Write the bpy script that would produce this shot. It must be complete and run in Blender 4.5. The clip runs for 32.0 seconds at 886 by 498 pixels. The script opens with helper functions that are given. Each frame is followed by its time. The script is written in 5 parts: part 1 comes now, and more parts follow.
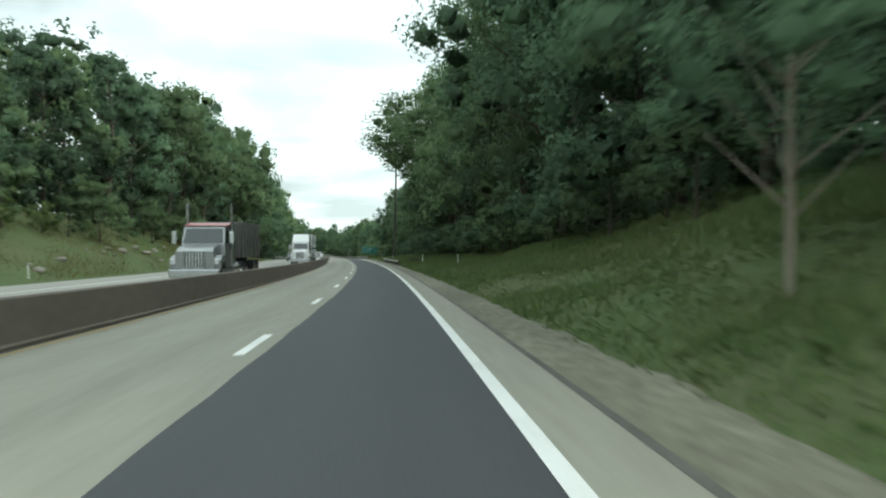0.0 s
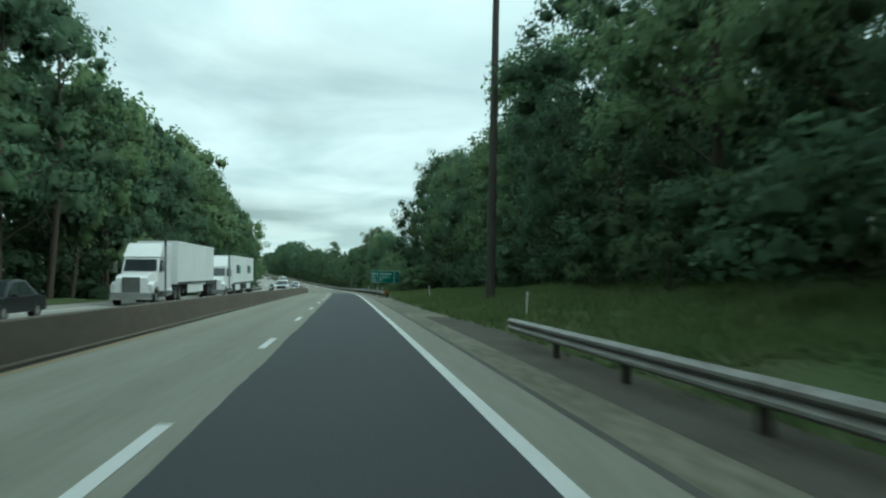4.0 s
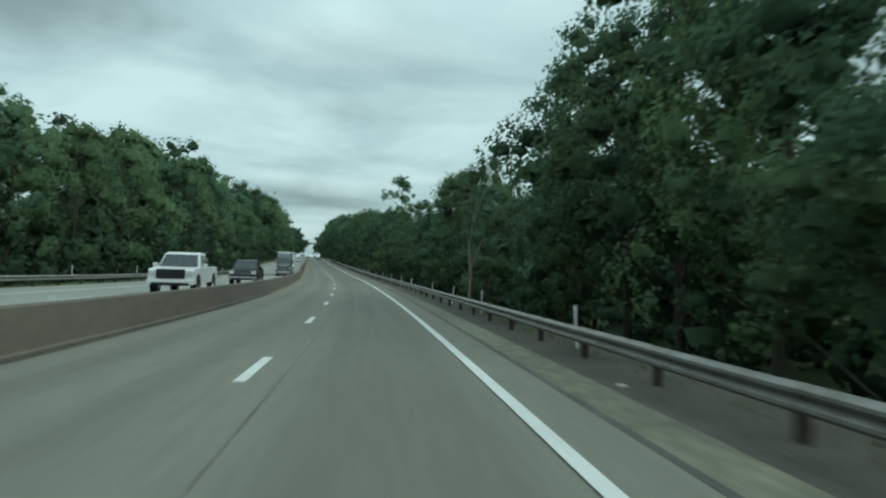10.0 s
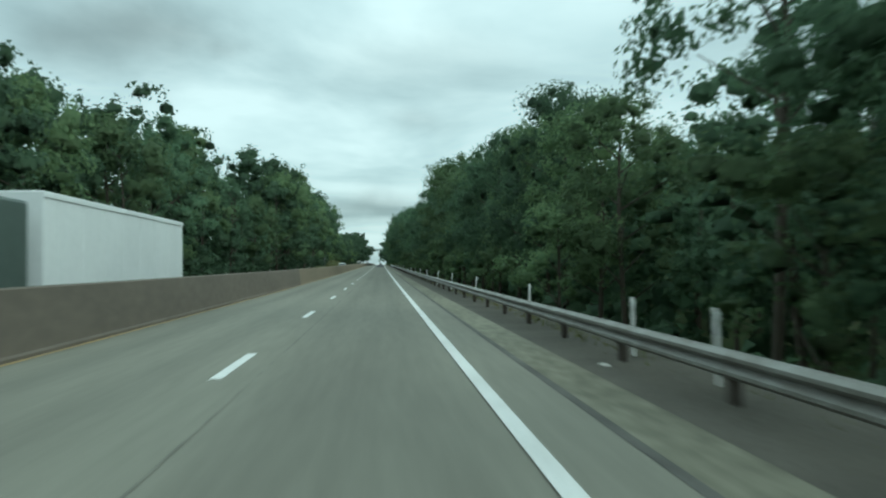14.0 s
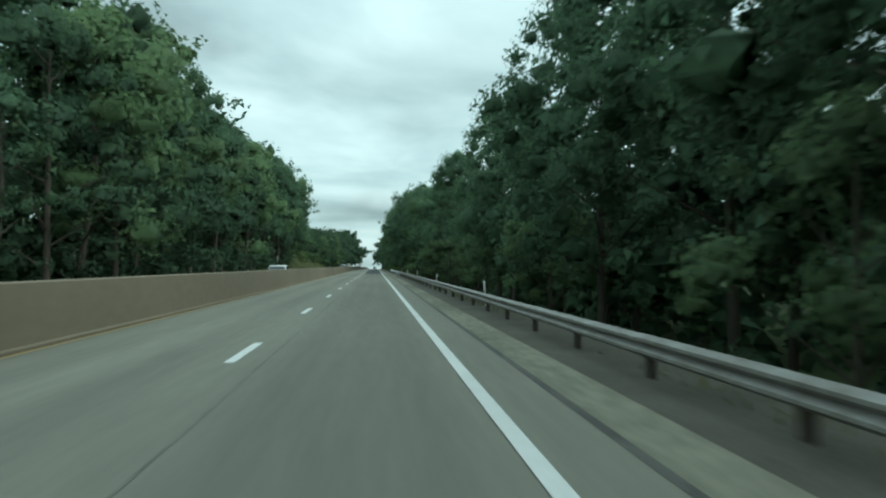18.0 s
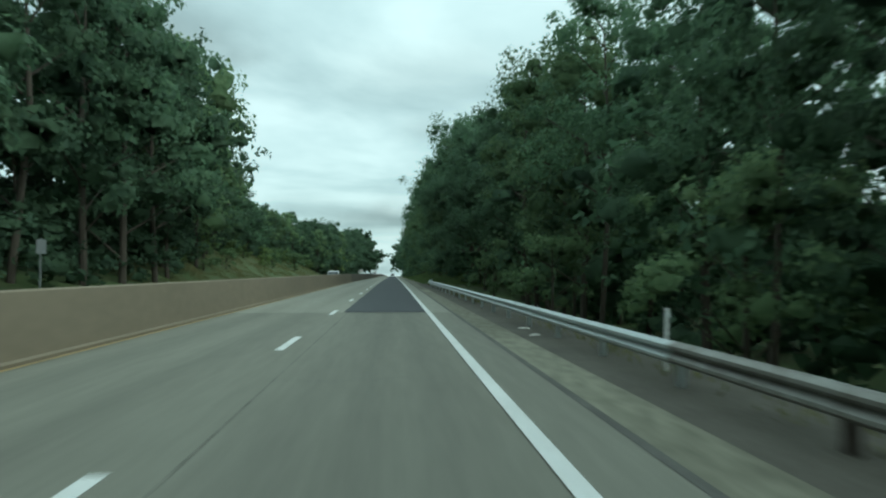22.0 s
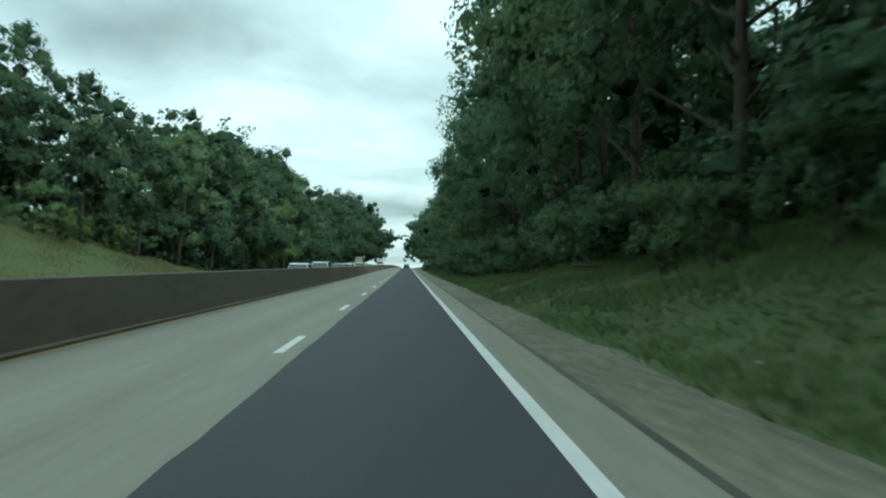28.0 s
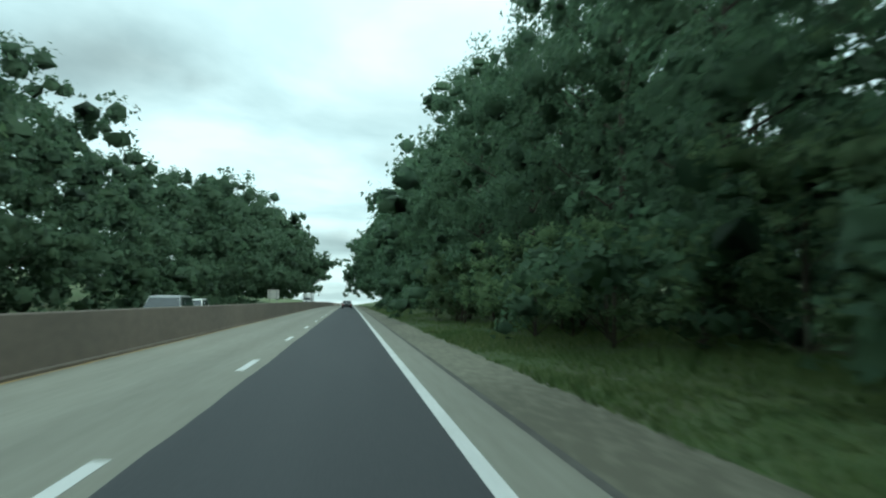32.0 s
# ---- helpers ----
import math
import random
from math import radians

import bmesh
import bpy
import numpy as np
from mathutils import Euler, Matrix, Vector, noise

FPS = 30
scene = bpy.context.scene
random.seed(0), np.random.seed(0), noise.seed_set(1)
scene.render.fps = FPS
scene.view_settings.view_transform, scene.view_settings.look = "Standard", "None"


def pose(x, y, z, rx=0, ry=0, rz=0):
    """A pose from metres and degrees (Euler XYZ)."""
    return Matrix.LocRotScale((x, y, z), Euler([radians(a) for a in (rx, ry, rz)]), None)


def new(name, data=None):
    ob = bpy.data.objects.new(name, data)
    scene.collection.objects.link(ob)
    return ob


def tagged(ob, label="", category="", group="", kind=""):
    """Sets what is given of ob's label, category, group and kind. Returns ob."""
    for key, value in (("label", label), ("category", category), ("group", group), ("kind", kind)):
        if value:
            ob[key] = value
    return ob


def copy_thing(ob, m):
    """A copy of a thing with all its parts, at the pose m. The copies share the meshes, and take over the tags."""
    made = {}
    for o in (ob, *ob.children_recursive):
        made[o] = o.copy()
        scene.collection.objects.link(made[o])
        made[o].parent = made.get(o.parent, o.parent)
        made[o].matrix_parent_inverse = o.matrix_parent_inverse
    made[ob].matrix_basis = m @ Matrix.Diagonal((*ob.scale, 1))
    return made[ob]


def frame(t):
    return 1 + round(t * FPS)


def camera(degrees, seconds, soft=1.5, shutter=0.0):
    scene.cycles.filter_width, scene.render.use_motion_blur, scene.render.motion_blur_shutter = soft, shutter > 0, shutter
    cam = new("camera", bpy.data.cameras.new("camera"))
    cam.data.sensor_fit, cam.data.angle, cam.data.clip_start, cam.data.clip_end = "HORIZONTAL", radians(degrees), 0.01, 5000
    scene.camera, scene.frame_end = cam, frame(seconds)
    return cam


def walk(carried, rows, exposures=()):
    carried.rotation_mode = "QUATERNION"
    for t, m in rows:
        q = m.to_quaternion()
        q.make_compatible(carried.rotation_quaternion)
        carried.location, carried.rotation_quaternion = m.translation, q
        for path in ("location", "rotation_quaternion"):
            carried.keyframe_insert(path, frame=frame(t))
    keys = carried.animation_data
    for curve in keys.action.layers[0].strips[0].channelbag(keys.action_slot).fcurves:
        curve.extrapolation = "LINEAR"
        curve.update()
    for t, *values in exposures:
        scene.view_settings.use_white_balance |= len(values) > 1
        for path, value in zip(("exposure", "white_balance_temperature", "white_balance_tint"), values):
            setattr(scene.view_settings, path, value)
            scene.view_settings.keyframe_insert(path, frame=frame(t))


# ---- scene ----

# ================= the road's line =================
# s: metres along the dashed lane line; curvature in 1/1000 m (left positive), grade in percent
ROAD_K = [0.42, 0.52, 0.58, 0.5, 0.65, 0.71, 0.23, -0.03, 0.25, 0.41, 0.48, 0.7, 0.86, 0.69, 1.01, 0.0]
ROAD_G = [-1.64, -1.51, -1.3, -1.04, -1.01, -1.29, -1.74, -1.88, -1.77, -0.93, -0.08, 0.5, 0.71, 0.81, 0.9, 0.87, 0.88,
          0.93, 0.82, 0.65, 0.51, 0.48, 0.55, 0.66, 0.66, 0.56, 0.43, 0.3, 0.19, 0.1, 0.0]
S_GRID = np.arange(-80.0, 2600.0, 1.0)


def road_line():
    k = np.interp(S_GRID, -80 + 30.0 * np.arange(len(ROAD_K)), ROAD_K) / 1000
    g = np.interp(S_GRID, -60 + 40.0 * np.arange(len(ROAD_G)), ROAD_G) / 100
    h = np.cumsum(k)
    h -= np.interp(0, S_GRID, h)
    x, y, z = np.cumsum(-np.sin(h)), np.cumsum(np.cos(h)), np.cumsum(g)
    return h, x - np.interp(0, S_GRID, x), y - np.interp(0, S_GRID, y), z - np.interp(0, S_GRID, z)


HEAD, LINE_X, LINE_Y, LINE_Z = road_line()


def heading(s):
    return np.interp(s, S_GRID, HEAD)


def place(s, off, dz=0.0):
    """World point at s metres along the road, off metres right of the dashed line, dz above the road."""
    s, off, dz = np.broadcast_arrays(np.asarray(s, float), np.asarray(off, float), np.asarray(dz, float))
    h = heading(s)
    return np.stack([np.interp(s, S_GRID, LINE_X) + off * np.cos(h), np.interp(s, S_GRID, LINE_Y) + off * np.sin(h),
                     np.interp(s, S_GRID, LINE_Z) + dz], -1)


def road_pose(s, off, dz=0.0, turn=0.0, rx=0.0, ry=0.0):
    """Pose at the roadside: local y runs along the road, x to the right."""
    p = place(s, off, dz)
    return pose(*p, rx, ry, math.degrees(heading(s)) + turn)


# ================= camera =================
EYE_HEIGHT = 1.525
cam = camera(60.3, 32.0, soft=2.1, shutter=0.3)
# seconds, s, offset, yaw from the road's heading, pitch, roll
PATH = [
    (0, -30.50, 2.33, -3.77, -0.42, 0.15), (1, -1.81, 2.17, -5.68, 1.59, -1.36), (2, 27.59, 2.04, -6.42, 1.17, -0.60),
    (3, 56.88, 1.98, -6.20, 1.42, 0.45), (5.5, 128.10, 2.01, -6.96, 2.04, -0.64), (6, 142.01, 2.07, -6.13, 1.36, 0.85),
    (7, 169.01, 1.98, -6.74, 1.18, -0.50), (8, 196.48, 2.16, -5.50, 0.74, 1.66), (9, 223.86, 1.82, -5.01, 0.17, -0.19),
    (10, 251.06, 1.78, -4.99, 1.05, -1.79), (11, 278.42, 1.97, -4.99, 1.83, -0.93), (12, 305.76, 1.97, -3.96, 2.19, -0.05),
    (13, 333.41, 2.10, -4.26, 2.74, -0.71), (14, 360.80, 2.28, -4.58, 1.39, 0.68), (14.5, 374.52, 2.33, -4.57, 1.52, -0.61),
    (16.5, 428.58, 2.13, -4.77, 1.76, -0.93), (17, 442.08, 2.17, -5.00, 1.79, 0.59), (18, 469.01, 2.27, -5.09, 1.74, -0.12),
    (19, 495.83, 2.24, -5.23, 2.27, 1.23), (20, 522.36, 2.15, -4.13, 2.38, -0.26), (21, 548.97, 2.11, -5.10, 1.55, 1.47),
    (22, 575.89, 2.21, -3.74, 2.21, 0.02), (23, 602.83, 2.18, -3.97, 1.93, 0.53), (24, 629.73, 2.11, -3.01, 1.51, -1.16),
    (24.5, 643.18, 2.20, -4.59, 3.07, 1.05), (26.5, 696.51, 2.18, -3.50, 5.65, -2.72), (27, 709.84, 2.20, -4.13, 1.87, -1.22),
    (28, 736.43, 2.16, -2.68, 1.49, -0.82), (29, 762.82, 2.06, -2.64, 1.82, -1.41), (30, 789.14, 2.13, -4.82, 2.87, 0.56),
    (31, 815.04, 2.04, -5.56, 1.92, -1.20), (32, 842.43, 2.29, -7.00, 4.24, -0.42)]
ROWS = [(t, pose(*place(s, off, EYE_HEIGHT), 90 + pitch, roll, math.degrees(heading(s)) + yaw))
        for t, s, off, yaw, pitch, roll in PATH]
walk(cam, ROWS, [(0, 0.20, 6400, -4), (2, 0.17, 6250, -8), (3, -0.26, 5800, -17), (3.5, -0.32, 5750, -18), (6, -0.44, 5750, -18), (7, -0.24, 5750, -18), (8, -0.48, 5750, -17), (9, -0.74, 5750, -16), (13, -0.50, 5750, -17), (17, -0.40, 5750, -17), (20, -0.42, 5750, -17), (22, -0.42, 5750, -18), (24, -0.24, 5750, -18), (26.5, -0.30, 5750, -17), (28, -0.18, 5750, -17), (32, -0.10, 5750, -17)])

# ================= sky and light =================
world = bpy.data.worlds.new("overcast_sky")
scene.world = world
world.use_nodes = True


def sky_nodes():
    nt = world.node_tree
    nt.nodes.clear()
    N, L = nt.nodes.new, nt.links.new
    tc = N("ShaderNodeTexCoord")
    sep = N("ShaderNodeSeparateXYZ")
    L(tc.outputs["Generated"], sep.inputs[0])
    up = N("ShaderNodeMath"); up.operation = "MAXIMUM"; up.inputs[1].default_value = 0.0
    L(sep.outputs["Z"], up.inputs[0])
    lift = N("ShaderNodeMath"); lift.operation = "ADD"; lift.inputs[1].default_value = 0.10
    L(up.outputs[0], lift.inputs[0])
    dx = N("ShaderNodeMath"); dx.operation = "DIVIDE"
    dy = N("ShaderNodeMath"); dy.operation = "DIVIDE"
    L(sep.outputs["X"], dx.inputs[0]); L(lift.outputs[0], dx.inputs[1])
    L(sep.outputs["Y"], dy.inputs[0]); L(lift.outputs[0], dy.inputs[1])
    com = N("ShaderNodeCombineXYZ")
    L(dx.outputs[0], com.inputs[0]); L(dy.outputs[0], com.inputs[1])
    n1 = N("ShaderNodeTexNoise")
    n1.inputs["Scale"].default_value = 0.80; n1.inputs["Detail"].default_value = 7; n1.inputs["Roughness"].default_value = 0.52
    n1.inputs["Distortion"].default_value = 0.35
    L(com.outputs[0], n1.inputs["Vector"])
    ramp = N("ShaderNodeValToRGB")
    cr = ramp.color_ramp
    cr.elements[0].position, cr.elements[0].color = 0.34, (0.68, 0.76, 0.795, 1)
    cr.elements[1].position, cr.elements[1].color = 0.60, (1.13, 1.18, 1.21, 1)
    mid = cr.elements.new(0.47); mid.color = (0.88, 0.955, 0.99, 1)
    L(n1.outputs["Fac"], ramp.inputs[0])
    sky = N("ShaderNodeTexSky")
    sky.sky_type = "NISHITA"; sky.sun_disc = False
    sky.sun_elevation, sky.sun_rotation = radians(40), radians(108)
    scale = N("ShaderNodeVectorMath"); scale.operation = "SCALE"; scale.inputs["Scale"].default_value = 0.02
    L(sky.outputs[0], scale.inputs[0])
    add = N("ShaderNodeVectorMath"); add.operation = "ADD"
    L(scale.outputs[0], add.inputs[0]); L(ramp.outputs[0], add.inputs[1])
    zen = N("ShaderNodeMath"); zen.operation = "MULTIPLY_ADD"; zen.inputs[1].default_value = 0.62; zen.inputs[2].default_value = 0.90
    L(up.outputs[0], zen.inputs[0])
    grade = N("ShaderNodeVectorMath"); grade.operation = "SCALE"
    L(add.outputs[0], grade.inputs[0]); L(zen.outputs[0], grade.inputs["Scale"])
    bg = N("ShaderNodeBackground"); bg.inputs["Strength"].default_value = 1.0
    # grey cloud banks: centre (right, up) as tangents from the last straight's heading, half sizes, depth
    mp = N("ShaderNodeVectorRotate"); mp.rotation_type = "Z_AXIS"; mp.inputs["Angle"].default_value = -float(HEAD[-1])
    L(tc.outputs["Generated"], mp.inputs["Vector"])
    s2 = N("ShaderNodeSeparateXYZ"); L(mp.outputs[0], s2.inputs[0])

    def op(kind, a, b=None, c=None):
        m = N("ShaderNodeMath"); m.operation = kind
        for k, q in enumerate((a, b, c)):
            if q is None:
                continue
            if isinstance(q, (int, float)):
                m.inputs[k].default_value = q
            else:
                L(q, m.inputs[k])
        return m.outputs[0]

    n2 = N("ShaderNodeTexNoise"); n2.inputs["Scale"].default_value = 9.0; n2.inputs["Detail"].default_value = 5
    L(tc.outputs["Generated"], n2.inputs["Vector"])
    s3 = N("ShaderNodeSeparateXYZ"); L(n2.outputs["Color"], s3.inputs[0])
    ahead = op("MAXIMUM", s2.outputs["Y"], 0.2)
    u = op("MULTIPLY_ADD", op("SUBTRACT", s3.outputs[0], 0.5), 0.16, op("DIVIDE", s2.outputs["X"], ahead))
    w = op("MULTIPLY_ADD", op("SUBTRACT", s3.outputs[1], 0.5), 0.07, op("DIVIDE", s2.outputs["Z"], ahead))
    total = None
    for cu, cw, au, aw, depth in ((-0.01, 0.080, 0.10, 0.020, 0.36), (-0.33, 0.31, 0.13, 0.055, 0.48), (0.07, 0.19, 0.05, 0.018, 0.16), (0.05, 0.26, 0.20, 0.05, 0.16),
                                  (-0.20, 0.285, 0.03, 0.016, 0.16), (-0.9, 0.34, 0.3, 0.07, 0.4), (0.8, 0.3, 0.3, 0.06, 0.35)):
        du, dw = op("MULTIPLY", op("SUBTRACT", u, cu), 1 / au), op("MULTIPLY", op("SUBTRACT", w, cw), 1 / aw)
        g = op("MULTIPLY", op("EXPONENT", op("MULTIPLY", op("MULTIPLY_ADD", du, du, op("MULTIPLY", dw, dw)), -1.0)), depth)
        total = g if total is None else op("ADD", total, g)
    bank = N("ShaderNodeVectorMath"); bank.operation = "SCALE"
    L(grade.outputs[0], bank.inputs[0]); L(op("SUBTRACT", 1.0, total), bank.inputs["Scale"])
    L(bank.outputs[0], bg.inputs["Color"])
    out = N("ShaderNodeOutputWorld")
    L(bg.outputs[0], out.inputs["Surface"])


sky_nodes()
sun = new("sun", bpy.data.lights.new("sun", "SUN"))
sun.data.energy, sun.data.angle, sun.data.color = 1.5, radians(22), (1.0, 0.97, 0.92)
sun.matrix_world = pose(0, 0, 60, 50, 0, 72)

# ================= materials =================


def material(name, base, rough=0.8, metal=0.0, var=None, scale=(3.0, 25.0), amount=0.35, bump=0.0, coord="Object",
             island=None, stretch=None, spec=0.4, leaf=0.0):
    """Two scales of noise between base and var; island: a second colour mixed in by random island; bump in metres."""
    m = bpy.data.materials.new(name)
    m.use_nodes = True
    nt = m.node_tree
    N, L = nt.nodes.new, nt.links.new
    bsdf = nt.nodes["Principled BSDF"]
    bsdf.inputs["Roughness"].default_value = rough
    bsdf.inputs["Metallic"].default_value = metal
    bsdf.inputs["Specular IOR Level"].default_value = spec
    var = var or tuple(c * 0.6 for c in base)
    tc = N("ShaderNodeTexCoord")
    src = tc.outputs[coord]
    if stretch:
        mp = N("ShaderNodeMapping")
        mp.inputs["Scale"].default_value = stretch
        L(src, mp.inputs["Vector"])
        src = mp.outputs[0]
    na, nb = N("ShaderNodeTexNoise"), N("ShaderNodeTexNoise")
    for n, sc in ((na, scale[0]), (nb, scale[1])):
        n.inputs["Scale"].default_value = sc
        n.inputs["Detail"].default_value = 4
        L(src, n.inputs["Vector"])
    mul = N("ShaderNodeMath"); mul.operation = "MULTIPLY_ADD"
    mul.inputs[1].default_value = 0.45
    L(nb.outputs["Fac"], mul.inputs[0])
    half = N("ShaderNodeMath"); half.operation = "MULTIPLY"; half.inputs[1].default_value = 0.55
    L(na.outputs["Fac"], half.inputs[0]); L(half.outputs[0], mul.inputs[2])
    mr = N("ShaderNodeMapRange")
    mr.inputs["From Min"].default_value, mr.inputs["From Max"].default_value = 0.35, 0.65
    mr.inputs["To Max"].default_value = amount * 2
    L(mul.outputs[0], mr.inputs["Value"])
    mix = N("ShaderNodeMix"); mix.data_type = "RGBA"
    mix.inputs["A"].default_value, mix.inputs["B"].default_value = (*base, 1), (*var, 1)
    L(mr.outputs[0], mix.inputs["Factor"])
    col = mix.outputs["Result"]
    if island:
        geo = N("ShaderNodeNewGeometry")
        mi = N("ShaderNodeMix"); mi.data_type = "RGBA"
        mi.inputs["B"].default_value = (*island, 1)
        L(geo.outputs["Random Per Island"], mi.inputs["Factor"]); L(col, mi.inputs["A"])
        col = mi.outputs["Result"]
        info = N("ShaderNodeObjectInfo")
        hsv = N("ShaderNodeHueSaturation")
        hm = N("ShaderNodeMapRange")
        hm.inputs["To Min"].default_value, hm.inputs["To Max"].default_value = 0.70, 1.35
        L(info.outputs["Random"], hm.inputs["Value"]); L(hm.outputs[0], hsv.inputs["Value"])
        L(col, hsv.inputs["Color"])
        col = hsv.outputs[0]
    L(col, bsdf.inputs["Base Color"])
    if leaf:
        tr = N("ShaderNodeBsdfTranslucent")
        L(col, tr.inputs["Color"])
        ms = N("ShaderNodeMixShader")
        ms.inputs[0].default_value = leaf
        L(bsdf.outputs[0], ms.inputs[1]); L(tr.outputs[0], ms.inputs[2])
        L(ms.outputs[0], nt.nodes["Material Output"].inputs["Surface"])
    if bump:
        b = N("ShaderNodeBump")
        b.inputs["Strength"].default_value, b.inputs["Distance"].default_value = 0.6, bump
        L(mul.outputs[0], b.inputs["Height"]); L(b.outputs[0], bsdf.inputs["Normal"])
    return m


CONCRETE = material("worn_concrete_paving", (0.214, 0.208, 0.168), 0.85, var=(0.160, 0.154, 0.123), scale=(0.5, 6), coord="UV", stretch=(1.1, 0.09, 1), amount=0.4, bump=0.004)


def wheel_tracks(m, centres, width, depth):
    """Tyre-darkened tracks along the lanes: worn bands at the given offsets, broken up by noise."""
    nt = m.node_tree
    N, L = nt.nodes.new, nt.links.new
    bsdf = nt.nodes["Principled BSDF"]
    col = bsdf.inputs["Base Color"].links[0].from_socket
    tc, sep = N("ShaderNodeTexCoord"), N("ShaderNodeSeparateXYZ")
    L(tc.outputs["UV"], sep.inputs[0])
    mp, no = N("ShaderNodeMapping"), N("ShaderNodeTexNoise")
    mp.inputs["Scale"].default_value = (0.9, 0.03, 1)
    L(tc.outputs["UV"], mp.inputs["Vector"]); L(mp.outputs[0], no.inputs["Vector"])
    no.inputs["Scale"].default_value, no.inputs["Detail"].default_value = 2.0, 3
    total = None
    for c in centres:
        d = N("ShaderNodeMath"); d.operation = "SUBTRACT"; d.inputs[1].default_value = c
        L(sep.outputs["X"], d.inputs[0])
        sq = N("ShaderNodeMath"); sq.operation = "MULTIPLY"
        L(d.outputs[0], sq.inputs[0]); L(d.outputs[0], sq.inputs[1])
        g = N("ShaderNodeMath"); g.operation = "MULTIPLY"; g.inputs[1].default_value = -1 / width ** 2
        L(sq.outputs[0], g.inputs[0])
        e = N("ShaderNodeMath"); e.operation = "EXPONENT"
        L(g.outputs[0], e.inputs[0])
        if total is not None:
            a = N("ShaderNodeMath"); a.operation = "ADD"
            L(total, a.inputs[0]); L(e.outputs[0], a.inputs[1])
            total = a.outputs[0]
        else:
            total = e.outputs[0]
    br = N("ShaderNodeMath"); br.operation = "MULTIPLY"
    L(total, br.inputs[0]); L(no.outputs["Fac"], br.inputs[1])
    fac = N("ShaderNodeMath"); fac.operation = "MULTIPLY_ADD"; fac.inputs[1].default_value = -2 * depth; fac.inputs[2].default_value = 1.0
    L(br.outputs[0], fac.inputs[0])
    sc = N("ShaderNodeVectorMath"); sc.operation = "SCALE"
    L(col, sc.inputs[0]); L(fac.outputs[0], sc.inputs["Scale"])
    L(sc.outputs[0], bsdf.inputs["Base Color"])


wheel_tracks(CONCRETE, (1.15, 1.95, 2.8, -1.0, -2.6), 0.42, 0.17)
CONCRETE_PALE = material("pale_concrete_paving", (0.275, 0.268, 0.220), 0.85, var=(0.205, 0.198, 0.160), scale=(0.5, 6), coord="UV", stretch=(1.1, 0.09, 1), amount=0.4, bump=0.004)
wheel_tracks(CONCRETE_PALE, (-1.0, -2.6), 0.42, 0.12)
CONCRETE_FAR = material("far_carriageway_concrete", (0.33, 0.32, 0.29), 0.85, var=(0.26, 0.25, 0.225), scale=(0.5, 6), coord="UV", stretch=(1.2, 0.12, 1))
ASPHALT = material("dark_asphalt_overlay", (0.038, 0.040, 0.044), 0.78, var=(0.054, 0.056, 0.060), scale=(0.6, 30), coord="UV", stretch=(1.4, 0.08, 1), bump=0.004)
SHOULDER = material("dusty_shoulder_concrete", (0.238, 0.230, 0.170), 0.9, var=(0.118, 0.112, 0.080), scale=(0.30, 5), coord="UV", stretch=(1, 0.3, 1), amount=0.6, bump=0.006)
DIRT = material("gravelly_dirt", (0.062, 0.056, 0.044), 0.95, var=(0.115, 0.104, 0.084), scale=(0.6, 9), coord="UV", amount=0.45, bump=0.02)
TAR = material("tar_joint", (0.055, 0.052, 0.046), 0.85, var=(0.14, 0.135, 0.118), scale=(0.8, 12), coord="UV", amount=0.4)
WORN_TAR = material("worn_tar_joint", (0.085, 0.081, 0.068), 0.85, var=(0.19, 0.185, 0.15), scale=(0.25, 3), coord="UV", stretch=(1, 0.5, 1), amount=0.6)
WHITE_PAINT = material("white_road_paint", (0.74, 0.74, 0.72), 0.7, var=(0.50, 0.50, 0.47), scale=(0.8, 14), coord="UV", amount=0.3)
YELLOW_PAINT = material("worn_yellow_paint", (0.40, 0.28, 0.11), 0.7, var=(0.27, 0.22, 0.13), scale=(0.6, 14), coord="UV", amount=0.45)
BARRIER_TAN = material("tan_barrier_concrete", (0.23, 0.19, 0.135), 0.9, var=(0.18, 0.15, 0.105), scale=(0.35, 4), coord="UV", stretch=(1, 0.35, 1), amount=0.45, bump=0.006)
# a darker brown than the tan mix, for the other barrier stretches
BARRIER = material("dark_brown_barrier_concrete", (0.165, 0.14, 0.112), 0.9, var=(0.11, 0.094, 0.076), scale=(0.35, 4), coord="UV", stretch=(1, 0.35, 1), amount=0.45, bump=0.006)
TERRAIN = material("woodland_soil_and_grass", (0.062, 0.108, 0.030), 0.95, var=(0.088, 0.094, 0.042), scale=(0.22, 7.0), amount=0.5, bump=0.06)
GRASS = material("grass_blades", (0.088, 0.142, 0.043), 0.7, var=(0.160, 0.182, 0.070), scale=(0.13, 0.9), amount=0.6, island=(0.074, 0.120, 0.038), spec=0.2, leaf=0.4)
LEAF_A = material("dark_oak_leaves", (0.108, 0.175, 0.105), 0.68, var=(0.068, 0.113, 0.071), scale=(0.35, 3), island=(0.139, 0.213, 0.117), spec=0.25, leaf=0.52)
LEAF_B = material("fresh_maple_leaves", (0.133, 0.201, 0.096), 0.68, var=(0.087, 0.138, 0.074), scale=(0.35, 3), island=(0.167, 0.232, 0.111), spec=0.25, leaf=0.52)
LEAF_C = material("shaded_wood_leaves", (0.104, 0.167, 0.101), 0.68, var=(0.065, 0.110, 0.071), scale=(0.35, 3), island=(0.129, 0.201, 0.111), spec=0.25, leaf=0.52)
LEAF_D = material("yellowish_shrub_leaves", (0.138, 0.192, 0.067), 0.68, var=(0.108, 0.156, 0.057), scale=(0.35, 3), island=(0.174, 0.228, 0.080), spec=0.25, leaf=0.52)
